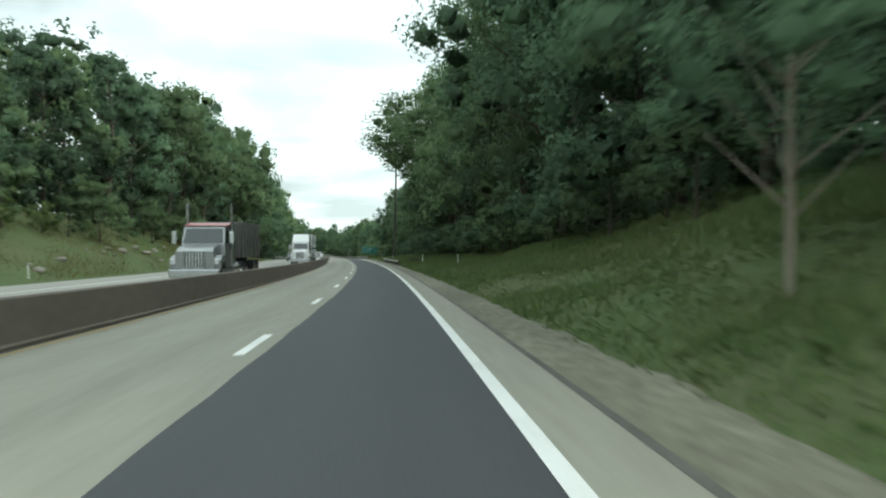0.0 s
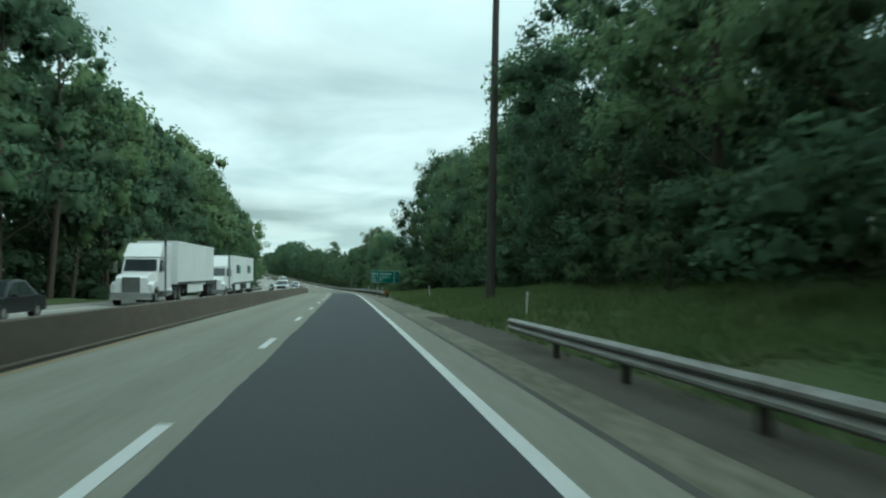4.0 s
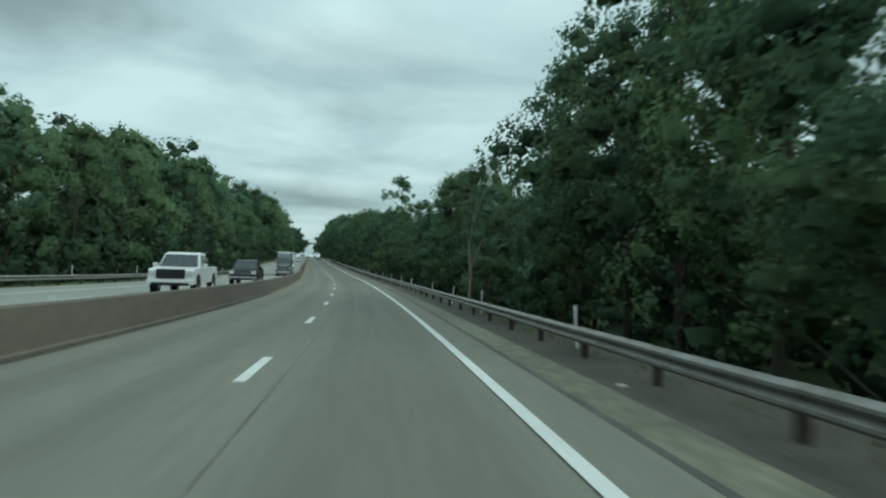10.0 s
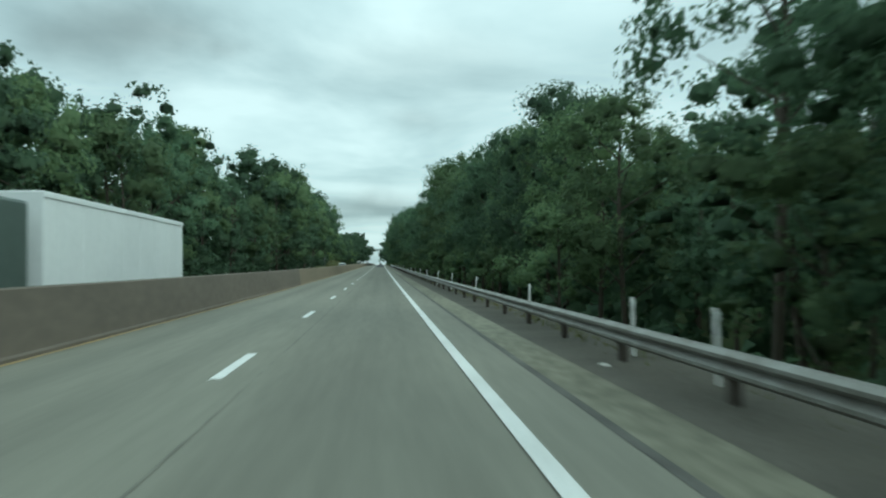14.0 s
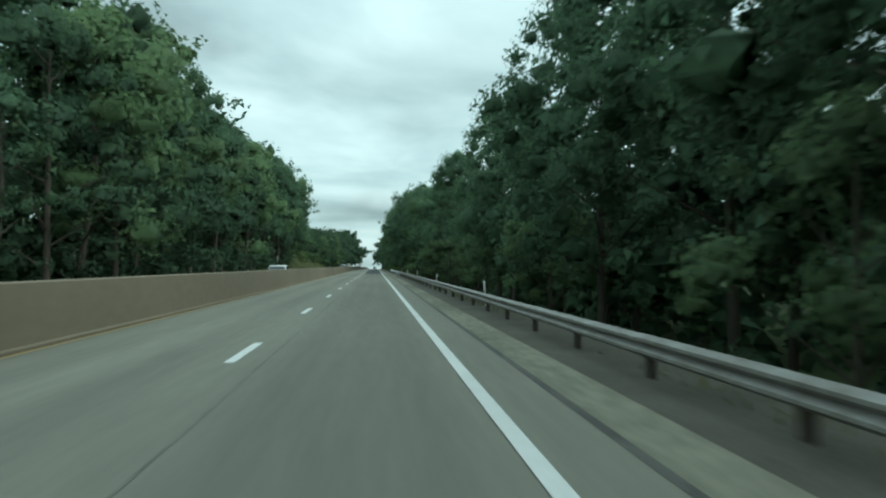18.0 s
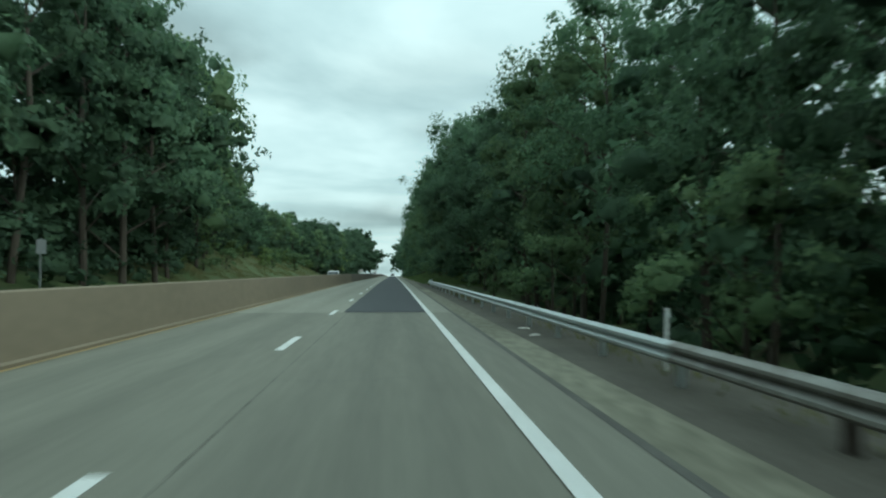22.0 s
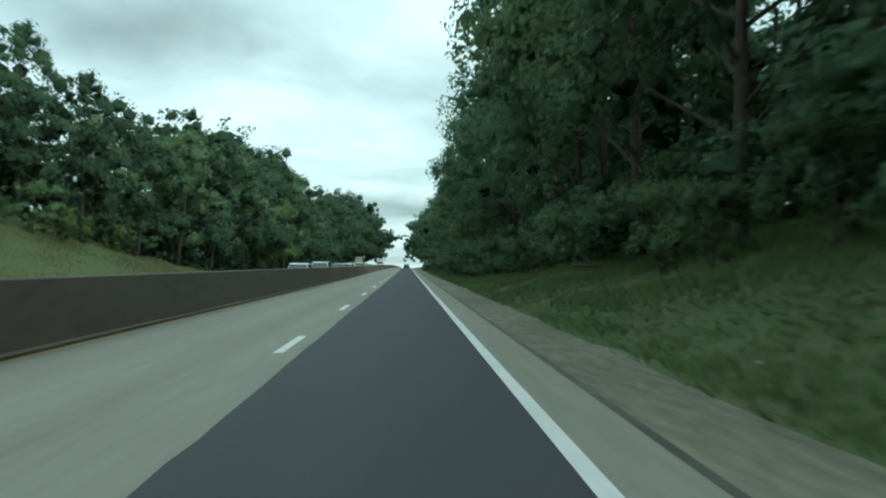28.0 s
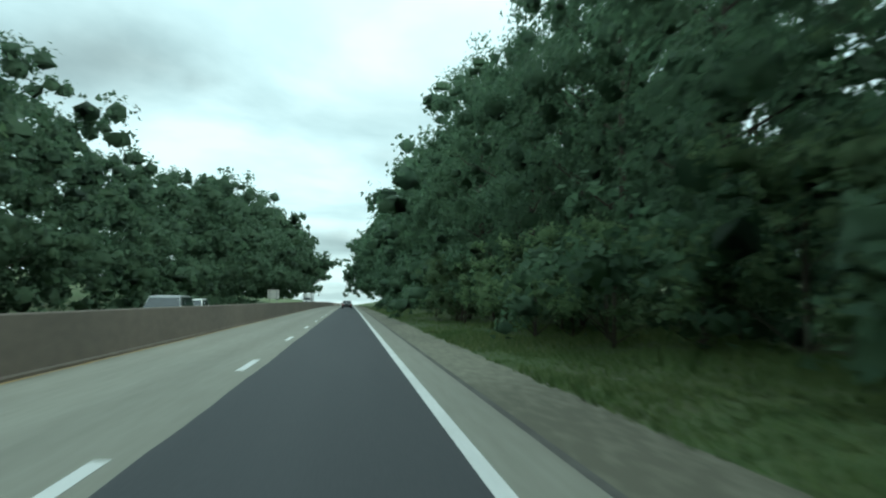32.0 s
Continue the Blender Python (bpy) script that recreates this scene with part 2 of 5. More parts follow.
BARK = material("grey_brown_bark", (0.085, 0.07, 0.055), 0.95, var=(0.045, 0.038, 0.03), scale=(2, 14), stretch=(1, 1, 0.2), bump=0.02)
DEADWOOD = material("bleached_dead_wood", (0.26, 0.22, 0.17), 0.9, var=(0.13, 0.11, 0.09), scale=(2, 14), stretch=(1, 1, 0.2), bump=0.02)
STEEL_OLD = material("weathered_galvanised_steel", (0.33, 0.33, 0.31), 0.5, 0.25, var=(0.12, 0.105, 0.085), scale=(0.8, 8), amount=0.5)
STEEL_NEW = material("bright_galvanised_steel", (0.52, 0.56, 0.56), 0.38, 0.7, var=(0.40, 0.43, 0.43), scale=(0.8, 8))
POST_RUST = material("rusty_guardrail_post", (0.075, 0.062, 0.05), 0.85, 0.1, var=(0.045, 0.038, 0.032), scale=(3, 20))
WHITE_PLASTIC = material("dusty_white_plastic", (0.80, 0.80, 0.78), 0.5, var=(0.68, 0.67, 0.64), scale=(3, 20))
SIGN_GREEN = material("green_sign_sheeting", (0.006, 0.155, 0.115), 0.5, var=(0.008, 0.13, 0.10), scale=(0.8, 6))
SIGN_WHITE = material("white_sign_lettering", (0.75, 0.78, 0.76), 0.5, var=(0.68, 0.7, 0.68))
SIGN_BACK = material("sign_post_aluminium", (0.25, 0.26, 0.26), 0.5, 0.5)
BLACK_PAINT = material("black_stripe_paint", (0.02, 0.02, 0.02), 0.6)
AMBER = material("amber_stripe_sheeting", (0.55, 0.25, 0.03), 0.5, var=(0.4, 0.2, 0.05))
POLE_WOOD = material("dark_pole_wood", (0.05, 0.045, 0.04), 0.9, var=(0.09, 0.08, 0.065), scale=(2, 12), stretch=(1, 1, 0.1))
LITTER = material("pale_litter", (0.55, 0.53, 0.48), 0.7, var=(0.3, 0.28, 0.24), scale=(4, 30))
ROCK = material("pale_rock", (0.27, 0.25, 0.21), 0.9, var=(0.15, 0.14, 0.12), scale=(2, 10), bump=0.03)

# ================= mesh helpers =================


def mesh_object(name, verts, faces, mat, parent=None, label="", uvs=None, smooth=False):
    me = bpy.data.meshes.new(name)
    me.from_pydata([tuple(v) for v in verts], [], faces)
    if uvs is not None:
        layer = me.uv_layers.new(name="UVMap")
        idx = np.empty(len(me.loops), np.int32)
        me.loops.foreach_get("vertex_index", idx)
        layer.data.foreach_set("uv", np.asarray(uvs, np.float32)[idx].ravel())
    me.materials.append(mat)
    if smooth:
        me.shade_smooth()
    ob = new(name, me)
    if parent:
        ob.parent = parent
    if label:
        ob["label"] = label
    return ob


def part(name, bm, mat, parent=None, label=""):
    me = bpy.data.meshes.new(name)
    bm.to_mesh(me)
    bm.free()
    me.materials.append(mat)
    ob = new(name, me)
    ob.parent = parent
    if label:
        ob["label"] = label
    return ob


def box_bm(size, at=(0, 0, 0), bevel=0.0, bm=None, rot=None):
    own = bm is None
    bm = bm or bmesh.new()
    m = Matrix.Translation(at) @ (rot or Matrix()) @ Matrix.Diagonal((*size, 1))
    r = bmesh.ops.create_cube(bm, size=1.0, matrix=m)
    if bevel:
        edges = list({e for v in r["verts"] for e in v.link_edges})
        bmesh.ops.bevel(bm, geom=edges, offset=bevel, segments=2, affect="EDGES", profile=0.6)
    return bm


def cyl_bm(r1, r2, depth, matrix, seg=14, bm=None):
    bm = bm or bmesh.new()
    bmesh.ops.create_cone(bm, cap_ends=True, segments=seg, radius1=r1, radius2=r2, depth=depth, matrix=matrix)
    return bm


def ribbon(name, x0, x1, s0, s1, dz, mat, label="", category="", step=4.0, kind="structure", parent=None, z1=None):
    """A strip of the road surface between two offsets, following the curve."""
    n = max(2, int(abs(s1 - s0) / step) + 1)
    s = np.linspace(s0, s1, n)
    dz = dz(s) if callable(dz) else dz
    za, zb = (dz, dz) if z1 is None else (dz, z1)
    a, b = place(s, x0, za), place(s, x1, zb)
    v = np.empty((2 * n, 3)); v[0::2] = a; v[1::2] = b
    uv = np.empty((2 * n, 2)); uv[0::2, 0] = x0; uv[1::2, 0] = x1; uv[0::2, 1] = s; uv[1::2, 1] = s
    f = [(2 * i, 2 * i + 1, 2 * i + 3, 2 * i + 2) for i in range(n - 1)]
    ob = mesh_object(name, v, f, mat, parent, uvs=uv)
    if not parent:
        tagged(ob, label, category, "", kind)
    return ob


def extrude(name, profile, s0, s1, mat, label="", category="", step=3.0, parent=None, kind="", smooth=False, close=True):
    """A closed profile of (offset, height) swept along the road, capped at both ends."""
    n = max(2, int(abs(s1 - s0) / step) + 1)
    s = np.linspace(s0, s1, n)
    k = len(profile)
    v = np.concatenate([place(np.full(k, si), [p[0] for p in profile], [p[1] for p in profile]) for si in s])
    run = np.concatenate([[0], np.cumsum([math.dist(profile[i], profile[i + 1]) for i in range(k - 1)])])
    uv = np.concatenate([np.stack([run, np.full(k, si)], -1) for si in s])
    f = [(i * k + j, i * k + (j + 1) % k, (i + 1) * k + (j + 1) % k, (i + 1) * k + j) for i in range(n - 1) for j in range(k if close else k - 1)]
    if close:
        f += [tuple(range(k - 1, -1, -1)), tuple(range((n - 1) * k, n * k))]
    ob = mesh_object(name, v, f, mat, parent, uvs=uv, smooth=smooth)
    if not parent:
        tagged(ob, label, category, "", kind)
    return ob


# ================= ground =================
# bank slopes: s, and the rise per metre outside the shoulder
RIGHT_BANK = ([-80, -12, 15, 40, 110, 150, 170, 232, 250, 640, 665, 690, 745, 775, 800, 815, 850, 2600], [0.45, 0.43, 0.30, 0.18, 0.16, 0.09, 0.07, 0.04, -0.25, -0.25, 0.05, 0.38, 0.38, 0.30, 0.16, 0.05, 0.06, 0.06])
# where the grass begins beside the shoulder
VERGE_EDGE = ([-80, 60, 75, 112, 125, 158, 168, 240, 655, 680, 2600], [5.7, 5.7, 6.6, 6.6, 6.2, 6.2, 6.6, 7.4, 7.4, 6.02, 6.02])
LEFT_BANK = ([-80, 60, 130, 170, 520, 600, 690, 790, 830, 2600], [0.55, 0.50, 0.10, -0.10, -0.05, 0.15, 0.52, 0.52, 0.05, 0.05])
# level of the opposite carriageway against this one
FAR_LEVEL = ([-80, 90, 150, 200, 280, 333, 385, 450, 2600], [0.10, 0.10, 0.10, 0.04, 0.30, 0.0, -0.62, -0.25, -0.25])


def far_level(s):
    return np.interp(s, *FAR_LEVEL)


def ground_height(s, off):
    """Height of the ground above the road's level at that s."""
    s, off = np.broadcast_arrays(np.asarray(s, float), np.asarray(off, float))
    rb, lb = np.interp(s, *RIGHT_BANK), np.interp(s, *LEFT_BANK)
    ve = np.interp(s, *VERGE_EDGE)
    right = np.where(off > ve, rb * np.minimum(off - ve, 11.0) + 0.16 * np.clip(off - 19, 0, 70), 0.0)
    left = np.where(off < -16.0, lb * np.minimum(-16.0 - off, 10.0) + 0.16 * np.clip(-27 - off, 0, 70), 0.0)
    base = np.where(off < -4.3, far_level(s), -0.03)
    uneven = np.clip(np.maximum(off - ve - 0.2, -16.3 - off), 0, 1) * (np.sin(s * 0.61 + off * 1.3) * 0.08 + np.sin(s * 0.23 - off * 0.7) * 0.12)
    return base + right + left + uneven


def build_ground():
    s = np.concatenate([np.arange(-80, 900, 2.0), np.arange(900, 1500, 20.0), np.linspace(1500, 2590, 12)])
    off = np.concatenate([[-900, -400, -200, -110, -70, -50, -40], np.arange(-34, -15.9, 2.0), [-15.9, -13, -4.65, -4.25, 0, 4.6, 5.4, 5.8, 6.2, 6.6, 7.0], np.arange(7.6, 20, 1.2), [22, 26, 32, 40, 60, 110, 200, 400, 900]])
    S, O = np.meshgrid(s, off, indexing="ij")
    z = ground_height(S, O)
    z = z - np.where((O > -15.9) & (O < 5.5), 0.06, 0.0)
    v = place(S, O, z).reshape(-1, 3)
    m = len(off)
    f = [(i * m + j, i * m + j + 1, (i + 1) * m + j + 1, (i + 1) * m + j) for i in range(len(s) - 1) for j in range(m - 1)]
    return tagged(mesh_object("ground", v, f, TERRAIN, smooth=True), "grassy soil of the roadside banks and woodland floor", "ground", kind="structure")


build_ground()

# ================= road =================
END = 1500
ribbon("road", -4.1, 4.42, -80, 204.5, 0.0, CONCRETE_PALE, "pale concrete carriageway beside the asphalt overlay", "road")
ribbon("road", -4.1, 4.42, 204.5, 604.5, 0.0, CONCRETE, "worn grey concrete carriageway with tyre-darkened lanes", "road")
ribbon("road", -4.1, 4.42, 604.5, END, 0.0, CONCRETE_PALE, "pale concrete carriageway beside the asphalt overlay", "road")


def asphalt_lane(s0, s1):
    """Dark overlay, slightly raised, with uneven edges."""
    n = int((s1 - s0) / 0.8)
    s = np.linspace(s0, s1, n)
    a = 0.38 + np.array([0.05 * noise.noise((q * 0.25, 7.7, 0)) + 0.03 * noise.noise((q * 1.1, 2.2, 0)) for q in s])
    v = np.empty((2 * n, 3)); v[0::2] = place(s, a, 0.012); v[1::2] = place(s, 3.56, 0.012)
    uv = np.empty((2 * n, 2)); uv[0::2, 0] = a; uv[1::2, 0] = 3.56; uv[0::2, 1] = s; uv[1::2, 1] = s
    ob = mesh_object("asphalt_lane", v, [(2 * i, 2 * i + 1, 2 * i + 3, 2 * i + 2) for i in range(n - 1)], ASPHALT, uvs=uv)
    tagged(ob, "dark asphalt overlay on the driving lane", "road", kind="structure")


asphalt_lane(-80, 204.5)
asphalt_lane(604.5, END)
ribbon("shoulder", 4.42, 5.22, -80, END, -0.004, SHOULDER, "dusty pale concrete shoulder beside the road", "shoulder")


def verge(s0, s1, inner, mat, words):
    """The strip between shoulder and bank, with a ragged outer edge."""
    n = int((s1 - s0) / 0.7)
    s = np.linspace(s0, s1, n)
    wave = np.array([0.16 * noise.noise((q * 0.21, s0, 0)) + 0.13 * noise.noise((q * 0.9, 3.1, s0)) for q in s])
    out = np.interp(s, *VERGE_EDGE) + wave
    v = np.empty((2 * n, 3)); v[0::2] = place(s, inner, -0.002); v[1::2] = place(s, out, ground_height(s, out) + 0.012)
    uv = np.empty((2 * n, 2)); uv[0::2, 0] = inner; uv[1::2, 0] = out; uv[0::2, 1] = s; uv[1::2, 1] = s
    ob = mesh_object("verge", v, [(2 * i, 2 * i + 1, 2 * i + 3, 2 * i + 2) for i in range(n - 1)], mat, uvs=uv)
    tagged(ob, words, "verge", kind="structure")


verge(-80, 62, 5.2, SHOULDER, "dusty pale verge beside the shoulder")
verge(62, 118, 5.2, DIRT, "dark gravelly dirt verge under the guardrail")
verge(118, 158, 5.2, SHOULDER, "dusty pale verge beside the shoulder")
verge(158, 600, 5.2, DIRT, "dark gravelly dirt verge under the guardrail")
verge(600, 676, 5.2, DIRT, "dark gravelly dirt verge under the guardrail")
verge(676, END, 5.2, SHOULDER, "dusty pale verge beside the shoulder")
ribbon("joint", 4.36, 4.48, -80, END, 0.004, TAR, "dark tar-sealed joint along the shoulder", "joint", step=2)
ribbon("joint", 0.525, 0.56, 204.5, 604.5, 0.004, WORN_TAR, "dark tar-sealed joint between the lanes", "joint", step=2)
ribbon("edge_line", 3.43, 3.61, -80, END, 0.018, WHITE_PAINT, "white painted edge line of the driving lane", "road marking")
ribbon("median_line", -3.68, -3.56, -80, 110, 0.006, YELLOW_PAINT, "worn yellow painted line beside the barrier", "road marking")
ribbon("barrier_dirt", -3.86, -3.70, 110, 300, 0.004, DIRT, "dark dirt washed against the barrier's foot", "dirt")
ribbon("median_line", -3.80, -3.69, 300, END, 0.006, YELLOW_PAINT, "worn yellow painted line beside the barrier", "road marking")
ribbon("barrier_dirt", -3.86, -3.74, -80, 110, 0.004, DIRT, "dark dirt washed against the barrier's foot", "dirt")
ribbon("far_carriageway", -15.6, -4.6, -80, END, far_level, CONCRETE_FAR, "pale concrete of the opposite carriageway", "road")
ribbon("far_edge_line", -12.30, -12.14, -80, END, lambda s: far_level(s) + 0.008, WHITE_PAINT, "white painted edge line of the opposite carriageway", "road marking")
ribbon("far_median_line", -5.22, -5.09, -80, END, lambda s: far_level(s) + 0.008, YELLOW_PAINT, "yellow painted line of the opposite carriageway", "road marking")


def lane_dashes():
    """White lane dashes, 3.05 m long every 12.19 m."""
    near = []
    for k in range(-4, 120):
        s0 = 12.192 * k - 6.48
        near.append(ribbon("lane_dash", -0.08, 0.09, s0, s0 + 3.05, 0.006, WHITE_PAINT, "white painted lane dash", "road marking", step=1.6))
        near[-1]["group"] = "lane dashes"
    for k in range(-4, 90):
        s0 = 12.192 * k - 2.0
        d = ribbon("lane_dash", -8.76, -8.64, s0, s0 + 3.05, lambda s: far_level(s) + 0.008, WHITE_PAINT, "white painted dash on the opposite carriageway", "road marking", step=1.6)
        d["group"] = "far lane dashes"


lane_dashes()



def cracks():
    """Hairline cracks wandering over the old concrete."""
    rng = np.random.default_rng(77)
    for i in range(28):
        s0 = rng.uniform(206, 602) if i < 20 else rng.uniform(-20, 200)
        o0 = rng.uniform(0.7, 3.2) if (i < 20 and i % 2) else rng.uniform(-3.4, -0.4)
        n = 9
        ds = np.cumsum(rng.normal(0.04, 0.10, n))
        do = np.linspace(0, rng.uniform(0.9, 1.9), n) * rng.choice([-1, 1])
        s, o = s0 + ds, np.clip(o0 + do, -3.5, 3.35)
        w = rng.uniform(0.007, 0.014)
        a, c = place(s - w, o, 0.004), place(s + w, o, 0.004)
        v = np.empty((2 * n, 3)); v[0::2] = a; v[1::2] = c
        uv = np.empty((2 * n, 2)); uv[0::2] = np.stack([o, s], -1); uv[1::2] = np.stack([o + 0.02, s], -1)
        ob = mesh_object("crack", v, [(2 * j, 2 * j + 1, 2 * j + 3, 2 * j + 2) for j in range(n - 1)], TAR, uvs=uv)
        tagged(ob, "dark hairline crack in the old concrete", "crack", "", "structure")


cracks()

# ================= median barrier =================


def barrier_profile(h):
    a, w = -3.82, 0.56
    c = a - w / 2
    return [(a, -0.05), (a, 0.06), (a - 0.05, 0.10), (c + 0.12, h - 0.03), (c + 0.09, h), (c - 0.09, h), (c - 0.12, h - 0.03),
            (a - w + 0.05, 0.0), (a - w, -0.06), (a - w, -0.75), (a, -0.75)]


def barrier_ramp(s0, s1, h0, h1):
    """The piece in which the barrier grows from its low to its high form."""
    k = len(barrier_profile(h0))
    v, f, uv = [], [], []
    n = 5
    for i in range(n):
        q = i / (n - 1)
        pr = barrier_profile(h0 + (h1 - h0) * q)
        s = s0 + (s1 - s0) * q
        v += list(place(np.full(k, s), [p[0] for p in pr], [p[1] for p in pr]))
        uv += [(0.2 * j, s) for j in range(k)]
    for i in range(n - 1):
        f += [(i * k + j, i * k + (j + 1) % k, (i + 1) * k + (j + 1) % k, (i + 1) * k + j) for j in range(k)]
    ob = mesh_object("median_barrier", v, f, BARRIER, uvs=uv)
    return tagged(ob, "dark-brown concrete median barrier rising to a higher form", "barrier", kind="structure")


LOW, HIGH, STEP_AT = 0.84, 1.22, 366.0
# dark brown as far as 420, tan to 690, dark brown again beyond
extrude("median_barrier", barrier_profile(LOW), -80, STEP_AT - 1.5, BARRIER, "low dark-brown concrete median barrier", "barrier", kind="structure")
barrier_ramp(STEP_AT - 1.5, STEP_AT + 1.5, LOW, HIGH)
extrude("median_barrier", barrier_profile(HIGH), STEP_AT + 1.5, 420, BARRIER, "high dark-brown concrete median barrier", "barrier", kind="structure")
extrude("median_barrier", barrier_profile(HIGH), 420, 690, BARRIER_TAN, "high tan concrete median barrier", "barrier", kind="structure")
extrude("median_barrier", barrier_profile(HIGH), 690, END, BARRIER, "high dark concrete median barrier", "barrier", kind="structure")

# ================= guardrails =================
W_BEAM = [(0.00, 0.31), (-0.02, 0.29), (-0.085, 0.255), (-0.085, 0.215), (-0.02, 0.17), (-0.005, 0.155), (-0.02, 0.14), (-0.085, 0.095), (-0.085, 0.055), (-0.02, 0.02), (0.0, 0.0)]


def beam_mesh(length, mat):
    """One W-beam rail panel with thickness, along local y, its face towards local -x."""
    prof = W_BEAM + [(x + 0.012, z) for x, z in reversed(W_BEAM)]
    k = len(prof)
    v = [(x, y, z) for y in (0, length) for x, z in prof]
    f = [(j, (j + 1) % k, k + (j + 1) % k, k + j) for j in range(k)]
    me = bpy.data.meshes.new("rail_beam")
    me.from_pydata(v, [], f)
    me.materials.append(mat)
    return me


def post_mesh(mat, h=0.80):
    bm = bmesh.new()
    box_bm((0.012, 0.15, h), (0.06, 0, h / 2 - 0.25), bm=bm)
    box_bm((0.10, 0.012, h), (0.10, -0.07, h / 2 - 0.25), bm=bm)
    box_bm((0.10, 0.012, h), (0.10, 0.07, h / 2 - 0.25), bm=bm)
    box_bm((0.14, 0.11, 0.26), (0.075, 0, 0.42), bm=bm)
    me = bpy.data.meshes.new("rail_post")
    bm.to_mesh(me)
    bm.free()
    me.materials.append(mat)
    return me


def guardrail(s0, s1, offset, mat, label, pitch=3.81, post_every=1, side=1, dz=lambda s: 0.0, flare=None):
    """A row of posts and rail panels as parts of one guardrail. flare: metres by which the far end swings out."""
    root = new("guardrail")
    root.matrix_world = road_pose(s0, offset, dz(s0))
    tagged(root, label, "guardrail", "", "")
    inv = root.matrix_world.inverted()
    beam, post = beam_mesh(pitch + 0.03, mat), post_mesh(POST_RUST if mat is STEEL_OLD else STEEL_NEW)
    rng = random.Random(int(s0) + 7)
    n = int((s1 - s0) / pitch)
    for i in range(n):
        s = s0 + i * pitch
        out, turn = 0.0, 0.0
        if flare and i > n - 5:
            q = (i - n + 5) / 5
            out, turn = flare * q * q, -math.degrees(2 * flare * q / 5 / pitch)
        jig = rng.uniform(-0.004, 0.004)
        ob = new("rail_beam", beam)
        ob.parent = root
        rise = math.degrees(math.atan2(place(s + pitch, 0, dz(s + pitch))[2] - place(s, 0, dz(s))[2], pitch))
        bend = math.degrees(heading(s + pitch / 2) - heading(s))
        ob.matrix_local = inv @ road_pose(s, offset + out * side, dz(s) + 0.29 + jig, turn * side + bend, rise) @ Matrix.Diagonal((side, 1, 1, 1))
        for q in range(post_every):
            pp = new("rail_post", post)
            pp.parent = root
            pp.matrix_local = inv @ road_pose(s + q * pitch / post_every, offset + out * side, dz(s) + rng.uniform(-0.03, 0.01)) @ Matrix.Diagonal((side, 1, 1, 1))
    return root


guardrail(70, 106, 5.95, STEEL_OLD, "short weathered steel guardrail on the grassy bank")
guardrail(163, 588, 5.95, STEEL_OLD, "long weathered steel guardrail on rusty posts", post_every=1)
guardrail(585.9, 672, 5.95, STEEL_NEW, "bright new steel guardrail beside the shoulder", flare=1.2)
guardrail(150, 420, -15.9, STEEL_OLD, "weathered steel guardrail beyond the opposite carriageway", side=-1, dz=far_level)


def end_marker():
    """Amber and black striped board at the guardrail's blunt end."""
    root = new("end_marker")
    root.matrix_world = road_pose(162.7, 6.05, 0.0)
    tagged(root, "amber and black striped marker board at the guardrail's end", "road sign")
    part("board", box_bm((0.42, 0.03, 0.52), (0, 0, 0.50), 0.01), BLACK_PAINT, root)
    for i in range(4):
        bm = bmesh.new()
        z = 0.30 + i * 0.125
        v = [bm.verts.new(p) for p in ((-0.2, -0.019, z - 0.04), (0.2, -0.019, z + 0.04), (0.2, -0.019, z + 0.095), (-0.2, -0.019, z + 0.015))]
        bm.faces.new(v)
        part("stripe", bm, AMBER, root, "amber reflective stripe")
    part("post", box_bm((0.08, 0.08, 1.0), (0, 0.06, 0.4), 0.01), POST_RUST, root)
    part("block", box_bm((0.26, 0.3, 0.7), (0.08, 0.3, 0.3), 0.03), POST_RUST, root, "dark timber end block")


end_marker()


def delineator(h=0.95):
    bm = bmesh.new()
    box_bm((0.055, 0.03, h), (0, 0, h / 2 - 0.1), 0.012, bm=bm)
    root = new("delineator_post")
    part("stake", bm, WHITE_PLASTIC, root)
    part("reflector", box_bm((0.07, 0.008, 0.1), (0, -0.019, h - 0.2), 0.002), SIGN_WHITE, root, "pale reflector")
    return tagged(root, "slim white plastic delineator post", "delineator post", "roadside delineator posts")


def delineators():
    first = delineator()
    spots = [(27, 8.2), (60, 8.2), (141, 8.0), (112, 8.2)]
    spots += [(s, 6.35) for s in (175.5, 186, 198, 209.7, 221, 232.5, 243.9, 255, 267.5, 281, 290, 300, 314.8, 324.7, 335.5, 346.8)]
    spots += [(s, 6.35) for s in (358.2, 369.8, 372.9, 381.6, 393.7, 405, 416, 428, 441, 450.4, 462.5, 474.5, 497, 520.2, 544, 564.8, 587.3)]
    rng = random.Random(3)
    for i, (s, o) in enumerate(spots):
        z = float(ground_height(s, o)) if (s < 150 or s > 700) else 0.12
        m = road_pose(s, o, z, 0, rng.uniform(-4, 4), rng.uniform(-5, 5))
        if i == 0:
            first.matrix_world = m
        else:
            copy_thing(first, m)
    for s in [10, 60] + list(np.arange(152, 420, 15.0)) + [455, 493, 560, 640]:
        copy_thing(first, road_pose(s + rng.uniform(-2, 2), -16.35, float(far_level(s)) + (0.35 if 150 < s < 430 else 0.1), 0, 0, rng.uniform(-4, 4)))
    for s in (4, 22, 40, 232, 246, 266, 281, 296, 312, 330, 345):
        copy_thing(first, road_pose(s, -4.10, LOW - 0.75, 0, 0, rng.uniform(-5, 5)))


delineators()

# ================= signs and pole =================


